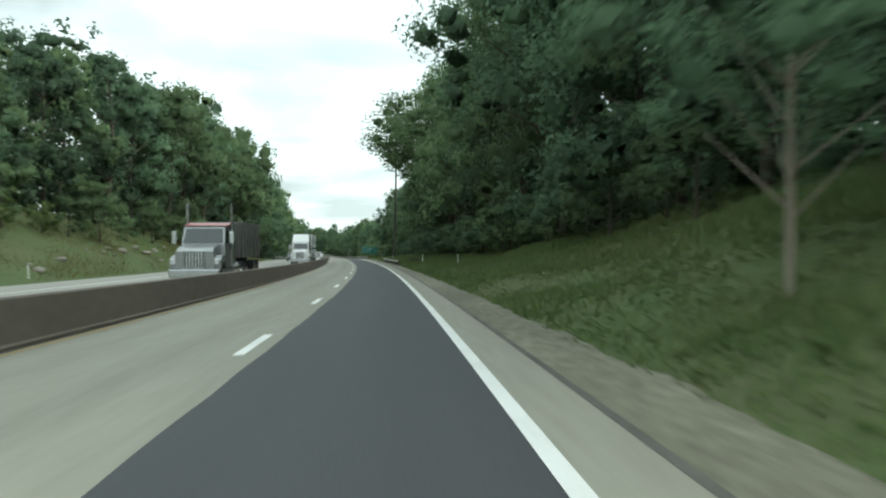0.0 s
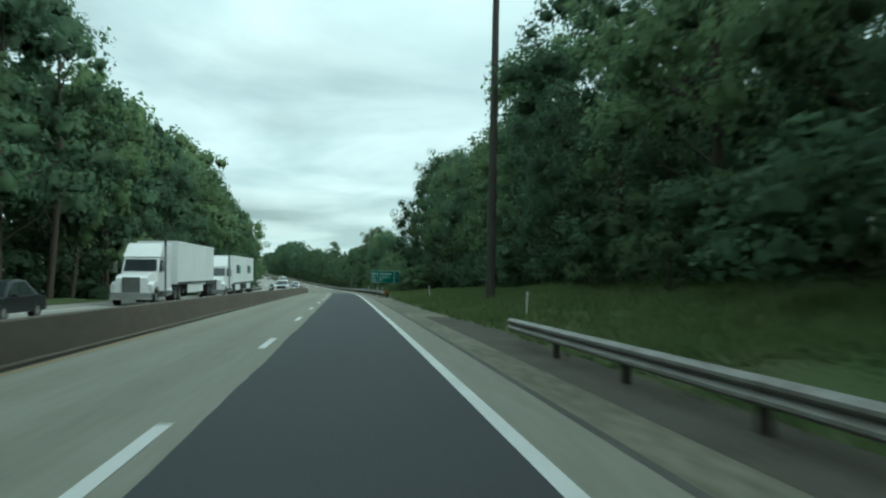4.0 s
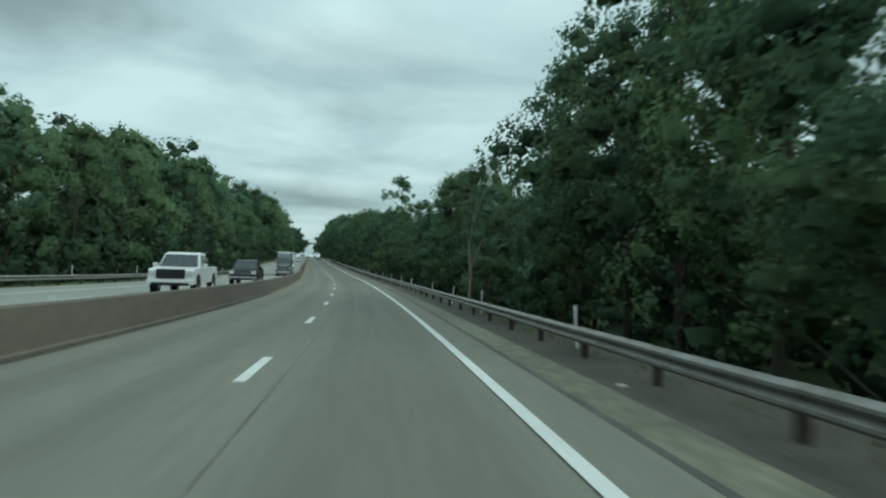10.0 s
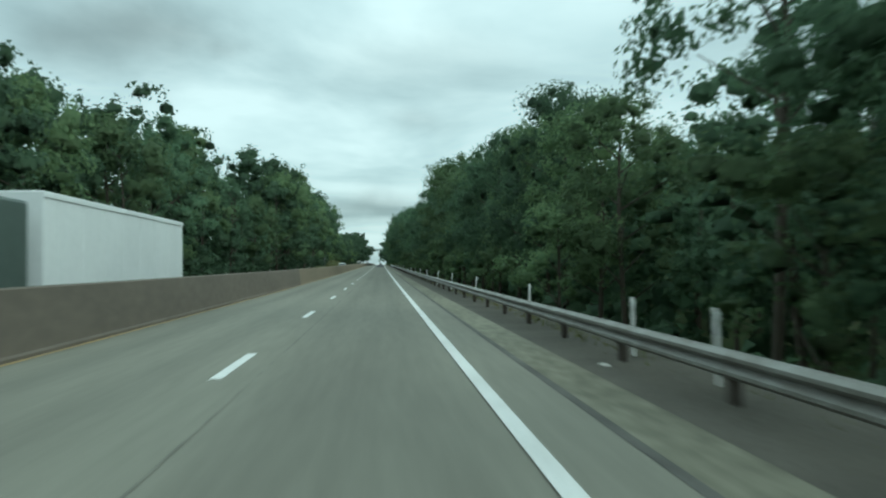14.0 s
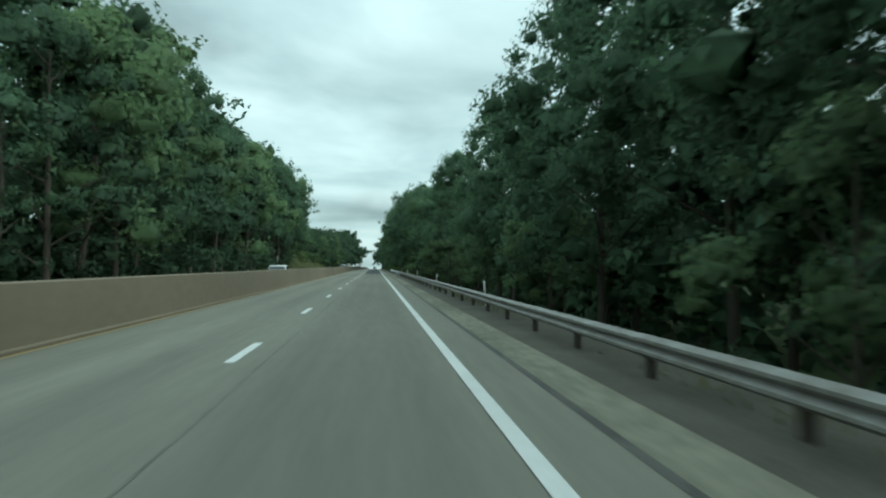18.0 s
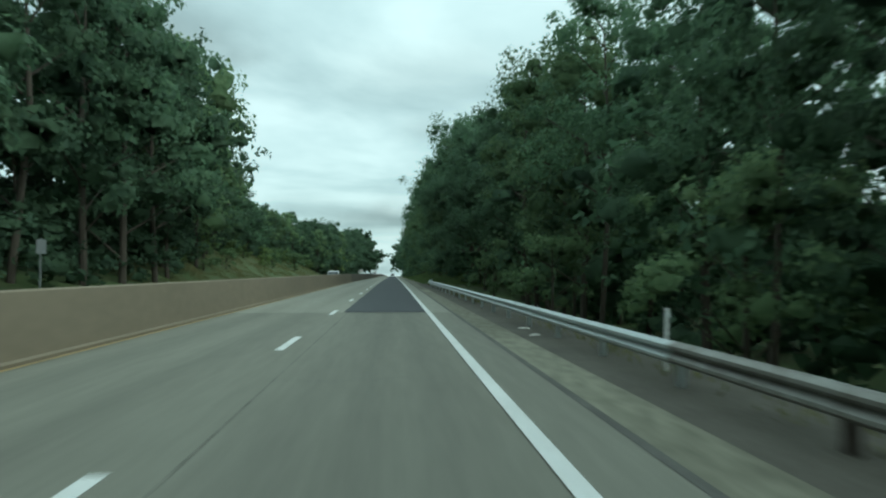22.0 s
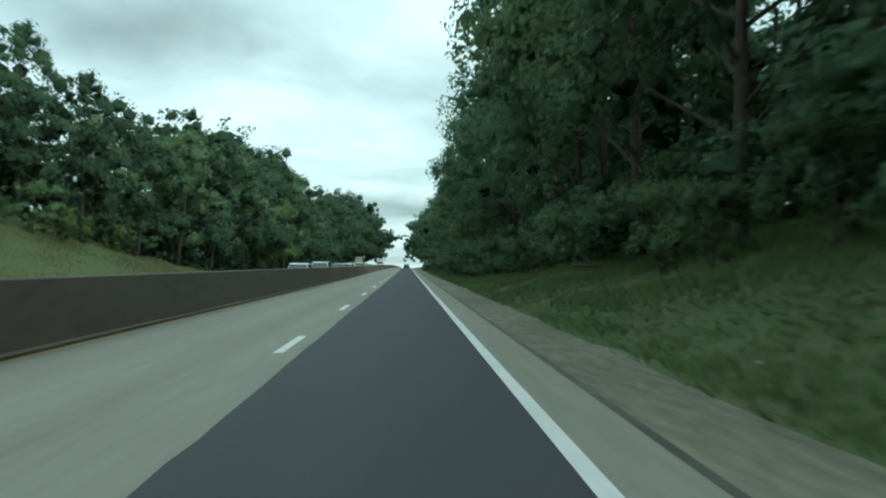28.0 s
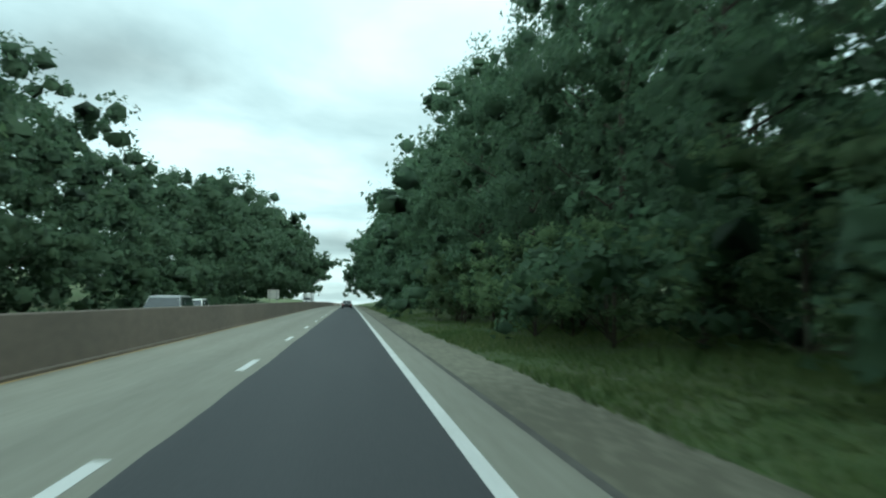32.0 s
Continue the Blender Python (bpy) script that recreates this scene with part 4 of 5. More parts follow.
def deep_woods():
    """The wood behind its edge, one mesh a side: crowns and undergrowth."""
    for name, edge, tall, side, seed in (("woods_right", RIGHT_EDGE, RIGHT_TALL, 1, 31), ("woods_left", LEFT_EDGE, LEFT_TALL, -1, 32)):
        rng = np.random.default_rng(seed)
        near = side > 0
        crowns = [crown_arrays(rng, 15.0, 8.5, 1.0, 10, 3, 24, 0.19, 1, 0.72, 0.4)[:3] for i in range(6)]
        low = [crown_arrays(rng, 5.0, 6.0, 0.0, 7, 3, 34 if near else 20, 0.13 if near else 0.18, 1, 0.66, 0.4)[:3] for i in range(3)]
        under = [crown_arrays(rng, 5.5, 6.5, 0.0, 6, 3, 13, 0.26, 1, 0.85, 0.4)[:3] for i in range(3)]
        distant = [crown_arrays(rng, 15.0, 9.0, 0.5, 10, 3, 12, 0.42, 1, 0.8, 0.3)[:3] for i in range(3)]
        V, F, N = [], [], []
        count = 0
        rows = [(5.5, 7.0, -25, 900, crowns), (1.0 if near else 2.2, 4.0, -25, 242, low), (1.0 if near else 3.0, 5.0, 665, 900, low), (5.0, 5.5, -25, 900, under),
                (1.5, 6.0, 900, 1090, crowns), (0.5, 6.0, 900, 1010, under)]
        if near:
            rows += [(2.6, 7.5, 245, 655, crowns), (12.5, 8.5, -25, 900, crowns), (9.5, 5.0, -25, 900, under), (15.0, 5.0, -25, 120, under), (15.0, 5.0, 670, 830, under),
                     (28, 8, 300, 560, distant), (44, 9, 300, 560, distant), (-0.5, 7.0, 1080, RIGHT_WOOD_END, distant), (6, 9, 900, RIGHT_WOOD_END - 2, distant)]
        else:
            rows += [(2.2, 4.6, 242, 665, low), (9.0, 6.5, -25, 140, crowns), (9.0, 6.5, 640, 900, crowns), (3.0, 5.0, 640, 900, crowns), (9.0, 5.0, 640, 900, under), (2.2, 6.0, 820, 900, crowns), (9.0, 8.0, 140, 640, crowns), (-0.5, 7.0, 1080, LEFT_WOOD_END, distant), (6, 9, 900, LEFT_WOOD_END - 2, distant)]
        for depth, gap, s0, s1, pool in rows:
            s = s0
            small = pool is low or pool is under
            while s < s1:
                off = np.interp(s, *edge) + side * (depth + rng.uniform(-1.5, 1.5))
                gh = float(ground_height(s, off))
                level = np.interp(s, *tall)
                if near and s < 900:
                    span = np.array([-45, -30, -15, 0]) if depth > 12 else np.array([-14, -7, 0])
                    level = float(np.min(np.interp(s + span, *tall))) * (1.0 if depth > 12 else 0.97)
                    if depth > 12 and 190 < s < 228:
                        level = max(level, 19.0)
                k = (1.0 if small else max(7.0, level - (max(gh, -1.0) if side < 0 else 0.0)) / 15.0) * rng.uniform(0.88, 1.18)
                if pool is under and depth > 9:
                    k *= 1.5
                v, f, nv = pool[rng.integers(len(pool))]
                a = rng.uniform(-0.8, 0.8) + heading(s) + (math.pi if side < 0 else 0)
                turn = np.array([[math.cos(a), math.sin(a), 0], [-math.sin(a), math.cos(a), 0], [0, 0, 1]])
                w = k * rng.uniform(0.95, 1.2)
                V.append((v * (w, w, k)) @ turn + place(s, off, gh - (0.9 if small else 0.0)))
                N.append(nv @ turn)
                F.append(f + count)
                count += len(v)
                s += gap * rng.uniform(0.8, 1.25)
        me = leaf_mesh(name, np.concatenate(V), np.concatenate(F), np.concatenate(N), LEAF_C)
        tagged(new(name, me), "dense dark-green woodland behind the roadside trees", "woodland", kind="stuff")


deep_woods()


def trunks_behind():
    rng = random.Random(9)
    bm = bmesh.new()
    for edge, side in ((RIGHT_EDGE, 1), (LEFT_EDGE, -1)):
        for s in np.arange(-20, 880, 5.0):
            o = np.interp(s, *edge) + side * rng.uniform(3, 12)
            p = place(s + rng.uniform(-2, 2), o, float(ground_height(s, o)))
            limb(bm, tuple(p - (0, 0, 0.5)), tuple(p + (rng.uniform(-0.8, 0.8), rng.uniform(-0.8, 0.8), 10)), 0.2, 0.1, 6)
    ob = part("wood_trunks", bm, BARK)
    tagged(ob, "grey-brown trunks standing in the shade of the wood", "tree trunks", kind="stuff")


trunks_behind()


def dead_tree():
    root = new("dead_tree")
    o = 8.9
    root.matrix_world = road_pose(300.5, o, float(ground_height(300.5, o)), 20) @ Matrix.Diagonal((1, 1, 0.86, 1))
    tagged(root, "bleached dead tree with a broken bare trunk", "tree")
    bm = bmesh.new()
    limb(bm, (0, 0, -0.6), (0.05, 0, 2.6), 0.13, 0.10, 8)
    limb(bm, (0.05, 0, 2.5), (-0.1, 0.1, 4.6), 0.11, 0.07, 8)
    part("trunk", bm, DEADWOOD, root)
    for a, b, r in (((0, 0, 2.6), (1.1, 0.2, 5.2), 0.06), ((-0.1, 0.1, 4.4), (0.5, 0.1, 8.2), 0.045), ((-0.1, 0.1, 4.3), (-0.7, 0, 7.0), 0.03),
                    ((0.3, 0.1, 6.6), (0.9, -0.2, 8.8), 0.03), ((0.2, 0.1, 6.2), (-0.2, 0.1, 8.9), 0.03), ((1.0, 0.2, 5.0), (1.6, 0.3, 4.1), 0.04)):
        bm = bmesh.new()
        limb(bm, a, b, r, r * 0.4, 6)
        part("branch", bm, DEADWOOD, root)


dead_tree()

# ================= grass and litter =================


def grass():
    """Blades on the open banks."""
    rng = np.random.default_rng(8)
    q = []
    for s0, s1, o0, o1, dens in ((-28, 60, 13, 17.5, 20), (680, 810, 12.5, 17.5, 20), (-28, 160, 5.6, 13, 110), (40, 240, 6.9, 17, 32), (660, 880, 5.9, 12.5, 110), (880, 1000, 6.0, 10, 20)):
        n = int((s1 - s0) * (o1 - o0) * dens)
        s, o = rng.uniform(s0, s1, n), rng.uniform(o0, o1, n)
        # tufts: blades gather round scattered centres
        c = rng.integers(0, n, n)
        pull = rng.uniform(0, 1, n) < 0.55
        near = c[: max(1, n // 7)]
        k = rng.integers(0, len(near), n)
        s = np.where(pull, s[near][k] + rng.normal(0, 0.16, n), s)
        o = np.where(pull, o[near][k] + rng.normal(0, 0.16, n), o)
        ok = o > np.interp(s, *VERGE_EDGE) - 0.12 + 0.14 * np.sin(s * 1.7) * np.sin(s * 0.53 + 1)
        s, o = s[ok], o[ok]
        n = len(s)
        b = place(s, o, ground_height(s, o) - 0.03)
        a = rng.uniform(0, 6.28, n)
        rank = np.clip(0.75 + 0.45 * np.sin(s * 0.37 + o * 0.9) * np.sin(s * 0.13 - o * 0.6) + 0.5 * np.clip((o - 8.5) / 4, 0, 1), 0.3, 1.7)
        w, h = rng.uniform(0.016, 0.045, n), rng.uniform(0.08, 0.30, n) * rank
        t = np.stack([np.cos(a) * w, np.sin(a) * w, 0 * a], -1)
        lean = rng.normal(0, 0.12, (n, 3)) * (1, 1, 0)
        top = b + lean + np.stack([0 * h, 0 * h, h], -1)
        # every blade leans its face towards the road and back along it
        away = heading(s)
        toward = np.stack([-0.5 * np.sign(o0) * np.cos(away) + 0.86 * np.sin(away), -0.86 * np.cos(away) - 0.5 * np.sign(o0) * np.sin(away)], -1)
        keep = (np.sin(a) * toward[:, 0] - np.cos(a) * toward[:, 1] > 0)[:, None]
        t = np.where(keep, t, -t)
        q.append(np.stack([b - t, b + t, top], 1))
    q = np.concatenate(q)
    me = quads_mesh("grass", q, GRASS)
    face = np.cross(q[:, 1] - q[:, 0], q[:, 2] - q[:, 0])
    face /= np.linalg.norm(face, axis=1, keepdims=True)
    n = np.repeat(face * 0.3 + (0, 0, 0.8), 3, 0)
    n /= np.linalg.norm(n, axis=1, keepdims=True)
    me.normals_split_custom_set_from_vertices(n.tolist())
    tagged(new("grass", me), "uncut green grass on the roadside banks", "grass", kind="stuff")


grass()
DRY_GRASS = material("dry_bank_grass", (0.19, 0.165, 0.078), 0.85, var=(0.10, 0.125, 0.045), scale=(0.12, 0.8), amount=0.6, island=(0.14, 0.135, 0.06), spec=0.2, leaf=0.3)


def dry_grass():
    """Tall brownish grass and weeds on the cut banks of the opposite carriageway."""
    rng = np.random.default_rng(18)
    q, normals = [], []
    for s0, s1, o0, o1, dens in ((-20, 130, -24.5, -16.1, 34), (640, 840, -26, -16.2, 34), (165, 665, 6.2, 7.6, 22), (165, 665, 7.6, 9.5, 10)):
        n = int((s1 - s0) * (o1 - o0) * dens)
        s, o = rng.uniform(s0, s1, n), rng.uniform(o0, o1, n)
        b = place(s, o, ground_height(s, o) - 0.04)
        a = rng.uniform(0, np.pi, n)
        w, h = rng.uniform(0.02, 0.05, n), rng.uniform(0.10, 0.5, n) * (1.0 if o0 < 0 else 0.75) * (0.6 + 0.4 * np.sin(s * 0.21) * np.sin(o * 0.9 + s * 0.05))
        t = np.stack([np.cos(a) * w, np.sin(a) * w, 0 * a], -1)
        t = np.where(((np.sin(a) * 0.5 + np.cos(a) * 0.86 > 0) if o0 < 0 else np.cos(a) > 0)[:, None], t, -t)
        top = b + rng.normal(0, 0.10, (n, 3)) * (1, 1, 0) + np.stack([0 * h, 0 * h, h], -1)
        q.append(np.stack([b - t, b + t, top], 1))
    q = np.concatenate(q)
    me = quads_mesh("dry_grass", q, DRY_GRASS)
    face = np.cross(q[:, 1] - q[:, 0], q[:, 2] - q[:, 0])
    face /= np.linalg.norm(face, axis=1, keepdims=True)
    n = np.repeat(face * 0.4 + (0, 0, 0.8), 3, 0)
    n /= np.linalg.norm(n, axis=1, keepdims=True)
    me.normals_split_custom_set_from_vertices(n.tolist())
    tagged(new("dry_grass", me), "tall brownish grass and weeds on the cut bank", "grass", kind="stuff")


dry_grass()


def litter():
    """Scraps on the verge, a log on the bank, stones on the far bank."""
    rng = random.Random(14)
    for s, o, w in ((176.5, 5.75, 0.34), (232, 5.6, 0.25), (222, 5.9, 0.3), (262, 5.5, 0.2), (341, 5.4, 0.22), (344, 5.9, 0.3), (372, 5.6, 0.25), (596, 5.7, 0.4), (594, 5.6, 0.3),
                    (719, 6.3, 0.16), (722, 6.4, 0.2), (720.5, 6.5, 0.14), (724, 6.35, 0.2), (721.3, 6.2, 0.12), (726, 6.5, 0.16), (746.5, 6.9, 0.22), (785, 5.9, 0.4), (700, 7.2, 0.3), (148, 6.9, 0.3), (149, 7.3, 0.2), (40, 7.6, 0.35), (8, 7.4, 0.3), (857, 7.6, 0.22), (718.2, 5.9, 0.3), (718.6, 6.2, 0.2), (719.0, 5.7, 0.16), (719.3, 6.3, 0.34), (719.7, 6.0, 0.22), (720.2, 6.4, 0.18), (717.8, 6.1, 0.2), (718.9, 6.6, 0.26)):
        bm = bmesh.new()
        bmesh.ops.create_icosphere(bm, subdivisions=2, radius=0.5)
        for v in bm.verts:
            v.co *= 1 + 0.5 * noise.noise(v.co * 2.3 + Vector((s, o, 0)))
        bmesh.ops.scale(bm, vec=(w, w * rng.uniform(0.4, 0.8), w * rng.uniform(0.18, 0.4)), verts=bm.verts[:])
        bm.transform(road_pose(s, o, float(ground_height(s, o)) + w * 0.12, rng.uniform(0, 180)))
        me = bpy.data.meshes.new("litter")
        bm.to_mesh(me)
        bm.free()
        dark = 715 < s < 727 and rng.random() < 0.5
        me.materials.append(POST_RUST if dark else LITTER)
        tagged(new("litter", me), "dark torn scrap lying on the dusty verge" if dark else "crumpled pale scrap lying on the dusty verge", "litter", "roadside litter")
    for s, o, length, turn in ((770, 10.6, 2.6, 50), (779, 9.6, 2.2, 70), (76, 9.0, 3.0, 40)):
        bm = bmesh.new()
        limb(bm, (0, -length / 2, 0.1), (0.15, length / 2, 0.16), 0.12, 0.07, 8)
        limb(bm, (0.05, 0.2, 0.12), (0.6, 0.8, 0.4), 0.05, 0.02, 6)
        bm.transform(road_pose(s, o, float(ground_height(s, o)) + 0.05, turn, 0, -20))
        me = bpy.data.meshes.new("fallen_log")
        bm.to_mesh(me)
        bm.free()
        me.materials.append(BARK)
        tagged(new("fallen_log", me), "weathered fallen log lying on the grassy bank", "log")
    for i in range(26):
        s, o = rng.uniform(5, 75), rng.uniform(-20.5, -17.0)
        bm = bmesh.new()
        bmesh.ops.create_icosphere(bm, subdivisions=2, radius=0.5)
        for v in bm.verts:
            v.co *= 1 + 0.45 * noise.noise(v.co * 1.7 + Vector((s, o, i)))
        w = rng.uniform(0.35, 1.0)
        bmesh.ops.scale(bm, vec=(w, w * 0.8, w * 0.55), verts=bm.verts[:])
        bm.transform(road_pose(s, o, float(ground_height(s, o)) + w * 0.05, rng.uniform(0, 180)))
        me = bpy.data.meshes.new("rock")
        bm.to_mesh(me)
        bm.free()
        me.materials.append(ROCK)
        tagged(new("rock", me), "pale rock on the scrubby bank", "rock", "rocks on the bank")


litter()

# ================= vehicles =================
GLASS = material("dark_vehicle_glass", (0.03, 0.038, 0.042), 0.08, spec=0.8)
TYRE = material("black_tyre_rubber", (0.02, 0.02, 0.02), 0.85)
CHROME = material("dull_chrome", (0.55, 0.56, 0.57), 0.25, 0.9)
DARK_PLASTIC = material("black_grille_plastic", (0.025, 0.026, 0.028), 0.5)
LAMP = material("clear_lamp_lens", (0.75, 0.77, 0.78), 0.15, spec=0.7)
RED_LENS = material("red_lamp_lens", (0.35, 0.02, 0.02), 0.25)
FRAME_STEEL = material("dirty_chassis_steel", (0.05, 0.048, 0.045), 0.8, 0.2)
PAINTS = {
    "white": material("white_vehicle_paint", (0.80, 0.81, 0.81), 0.3, var=(0.72, 0.72, 0.71), scale=(0.8, 6), spec=0.6),
    "dark": material("dark_grey_vehicle_paint", (0.018, 0.020, 0.022), 0.3, spec=0.45),
    "blue": material("dark_blue_vehicle_paint", (0.025, 0.05, 0.11), 0.25, spec=0.7),
    "silver": material("silver_vehicle_paint", (0.33, 0.34, 0.34), 0.3, 0.4, spec=0.7),
    "red": material("dusty_red_cab_paint", (0.30, 0.03, 0.025), 0.35, spec=0.6),
    "green": material("grey_green_cab_paint", (0.10, 0.13, 0.115), 0.35, spec=0.6),
    "grey": material("worn_grey_trailer_metal", (0.20, 0.20, 0.19), 0.6, 0.3, var=(0.12, 0.115, 0.11), scale=(0.8, 5)),
    "trailer": material("white_trailer_skin", (0.80, 0.82, 0.82), 0.4, var=(0.70, 0.72, 0.72), scale=(0.5, 5)),
    "purple": material("dark_violet_marking", (0.055, 0.03, 0.10), 0.5),
    "lime": material("light_green_marking", (0.10, 0.38, 0.16), 0.5),
    "navy": material("navy_marking", (0.03, 0.06, 0.13), 0.5),
}


def prism(profile, w0, w1, zmin, zmax):
    """A side outline (y, z) given width, narrowing from w0 at zmin to w1 at zmax."""
    bm = bmesh.new()
    rows = []
    for sx in (-1, 1):
        rows.append([bm.verts.new((sx * (w0 + (w1 - w0) * (z - zmin) / max(zmax - zmin, 0.01)) / 2, y, z)) for y, z in profile])
    k = len(profile)
    bm.faces.new(rows[0]); bm.faces.new(rows[1][::-1])
    for i in range(k):
        bm.faces.new((rows[0][i], rows[1][i], rows[1][(i + 1) % k], rows[0][(i + 1) % k]))
    bmesh.ops.recalc_face_normals(bm, faces=bm.faces[:])
    bmesh.ops.bevel(bm, geom=bm.edges[:], offset=0.045, segments=2, affect="EDGES", profile=0.7)
    return bm


def add_wheel(root, x, y, r, width=0.24):
    turn = pose(x, y, r, 0, 90, 0)
    tyre = part("wheel", cyl_bm(r, r, width, turn, 18), TYRE, root)
    part("rim", cyl_bm(r * 0.58, r * 0.52, width + 0.02, turn, 14), CHROME, tyre, "metal wheel rim")
    return tyre


def set_oncoming(root, s, off):
    """Stand a vehicle on the opposite carriageway, its front (local y = 0) towards smaller s."""
    root.matrix_world = road_pose(s, off, float(far_level(s)))


def road_car(s, off, paint, label, kind="sedan", away=False):
    L, W, H = {"sedan": (4.7, 1.82, 1.46), "suv": (4.8, 1.92, 1.78), "van": (5.2, 1.98, 1.95)}[kind]
    root = new({"sedan": "sedan_car", "suv": "suv_car", "van": "van"}[kind])
    belt = H * 0.58
    paint = PAINTS[paint]
    if kind == "sedan":
        low = [(0.05, 0.30), (0.0, 0.55), (0.12, 0.72), (1.15, belt), (L - 0.9, belt + 0.06), (L - 0.08, belt), (L, 0.5), (L - 0.1, 0.28)]
        top = [(1.05, belt - 0.02), (1.95, H - 0.04), (2.5, H), (3.2, H - 0.03), (4.1, belt)]
    else:
        low = [(0.05, 0.34), (0.0, 0.6), (0.10, 0.88), (1.15, belt), (L - 0.15, belt + 0.04), (L, 0.6), (L - 0.08, 0.34)]
        top = [(1.0, belt - 0.02), (1.75, H - 0.05), (2.6, H), (L - 0.7, H - 0.03), (L - 0.2, belt)]
    body = part("body", prism(low, W, W * 0.97, 0.3, belt), paint, root)
    cabin = part("cabin", prism(top, W * 0.94, W * 0.74, belt, H), paint, root)
    # windows set a little proud of the cabin
    (y0, z0), (y1, z1) = top[0], top[1]
    d = Vector((0, y1 - y0, z1 - z0)); ang = math.atan2(z1 - z0, y1 - y0)
    ws = bmesh.new()
    m0, m1 = 0.10, 0.90
    nrm = Vector((0, -math.sin(ang), math.cos(ang))) * 0.012
    pts = []
    for q, wf in ((m0, 0.90), (m1, 0.72)):
        c = Vector((0, y0, z0)) + d * q + nrm
        pts.append((c + Vector((-W * wf / 2, 0, 0)), c + Vector((W * wf / 2, 0, 0))))
    v = [ws.verts.new(p) for p in (pts[0][0], pts[0][1], pts[1][1], pts[1][0])]
    ws.faces.new(v)
    part("windscreen", ws, GLASS, cabin, "dark glass windscreen")
    ye, yb = top[-2][0], top[-1][0]
    for sx in (-1, 1):
        sw = bmesh.new()
        zl, zh = belt + 0.05, H - 0.10
        wl = W * 0.94 / 2 - (W * 0.10) * (zl - belt) / (H - belt) + 0.012
        wh = W * 0.94 / 2 - (W * 0.10) * (zh - belt) / (H - belt) + 0.012
        for a, b, c, e in ((y0 + 0.35, y1 + 0.25, 2.45, 2.45), (2.55, 2.55, ye - 0.05, yb - 0.35)):
            p = [sw.verts.new(q) for q in ((sx * wl, a, zl), (sx * wl, e if e > c else c, zl), (sx * wh, c, zh), (sx * wh, b, zh))]
            sw.faces.new(p)
        part("side_window", sw, GLASS, cabin, "dark glass side windows")
        part("headlight", box_bm((0.36, 0.16, 0.15), (sx * (W / 2 - 0.28), 0.07, belt - 0.20), 0.04), LAMP, body, "clear headlight")
        part("tail_light", box_bm((0.26, 0.10, 0.22), (sx * (W / 2 - 0.2), L - 0.05, belt - 0.12), 0.03), RED_LENS, body, "red tail light")
        part("mirror", box_bm((0.20, 0.12, 0.14), (sx * (W / 2 + 0.07), y0 + 0.55, belt + 0.06), 0.03), paint, root)
        for y in (0.92, L - 0.95):
            add_wheel(root, sx * (W / 2 - 0.11), y, 0.33)
    part("grille", box_bm((W * 0.5, 0.08, 0.2), (0, 0.01, belt - 0.24), 0.02), DARK_PLASTIC, body)
    part("bumper", box_bm((W * 0.96, 0.16, 0.18), (0, 0.02, 0.40), 0.05), DARK_PLASTIC if kind == "suv" else paint, body)
    tagged(root, label, "car", "traffic")
    if away:
        root.matrix_world = road_pose(s, off, 0.0, 180)
    else:
        set_oncoming(root, s, off)
    return root


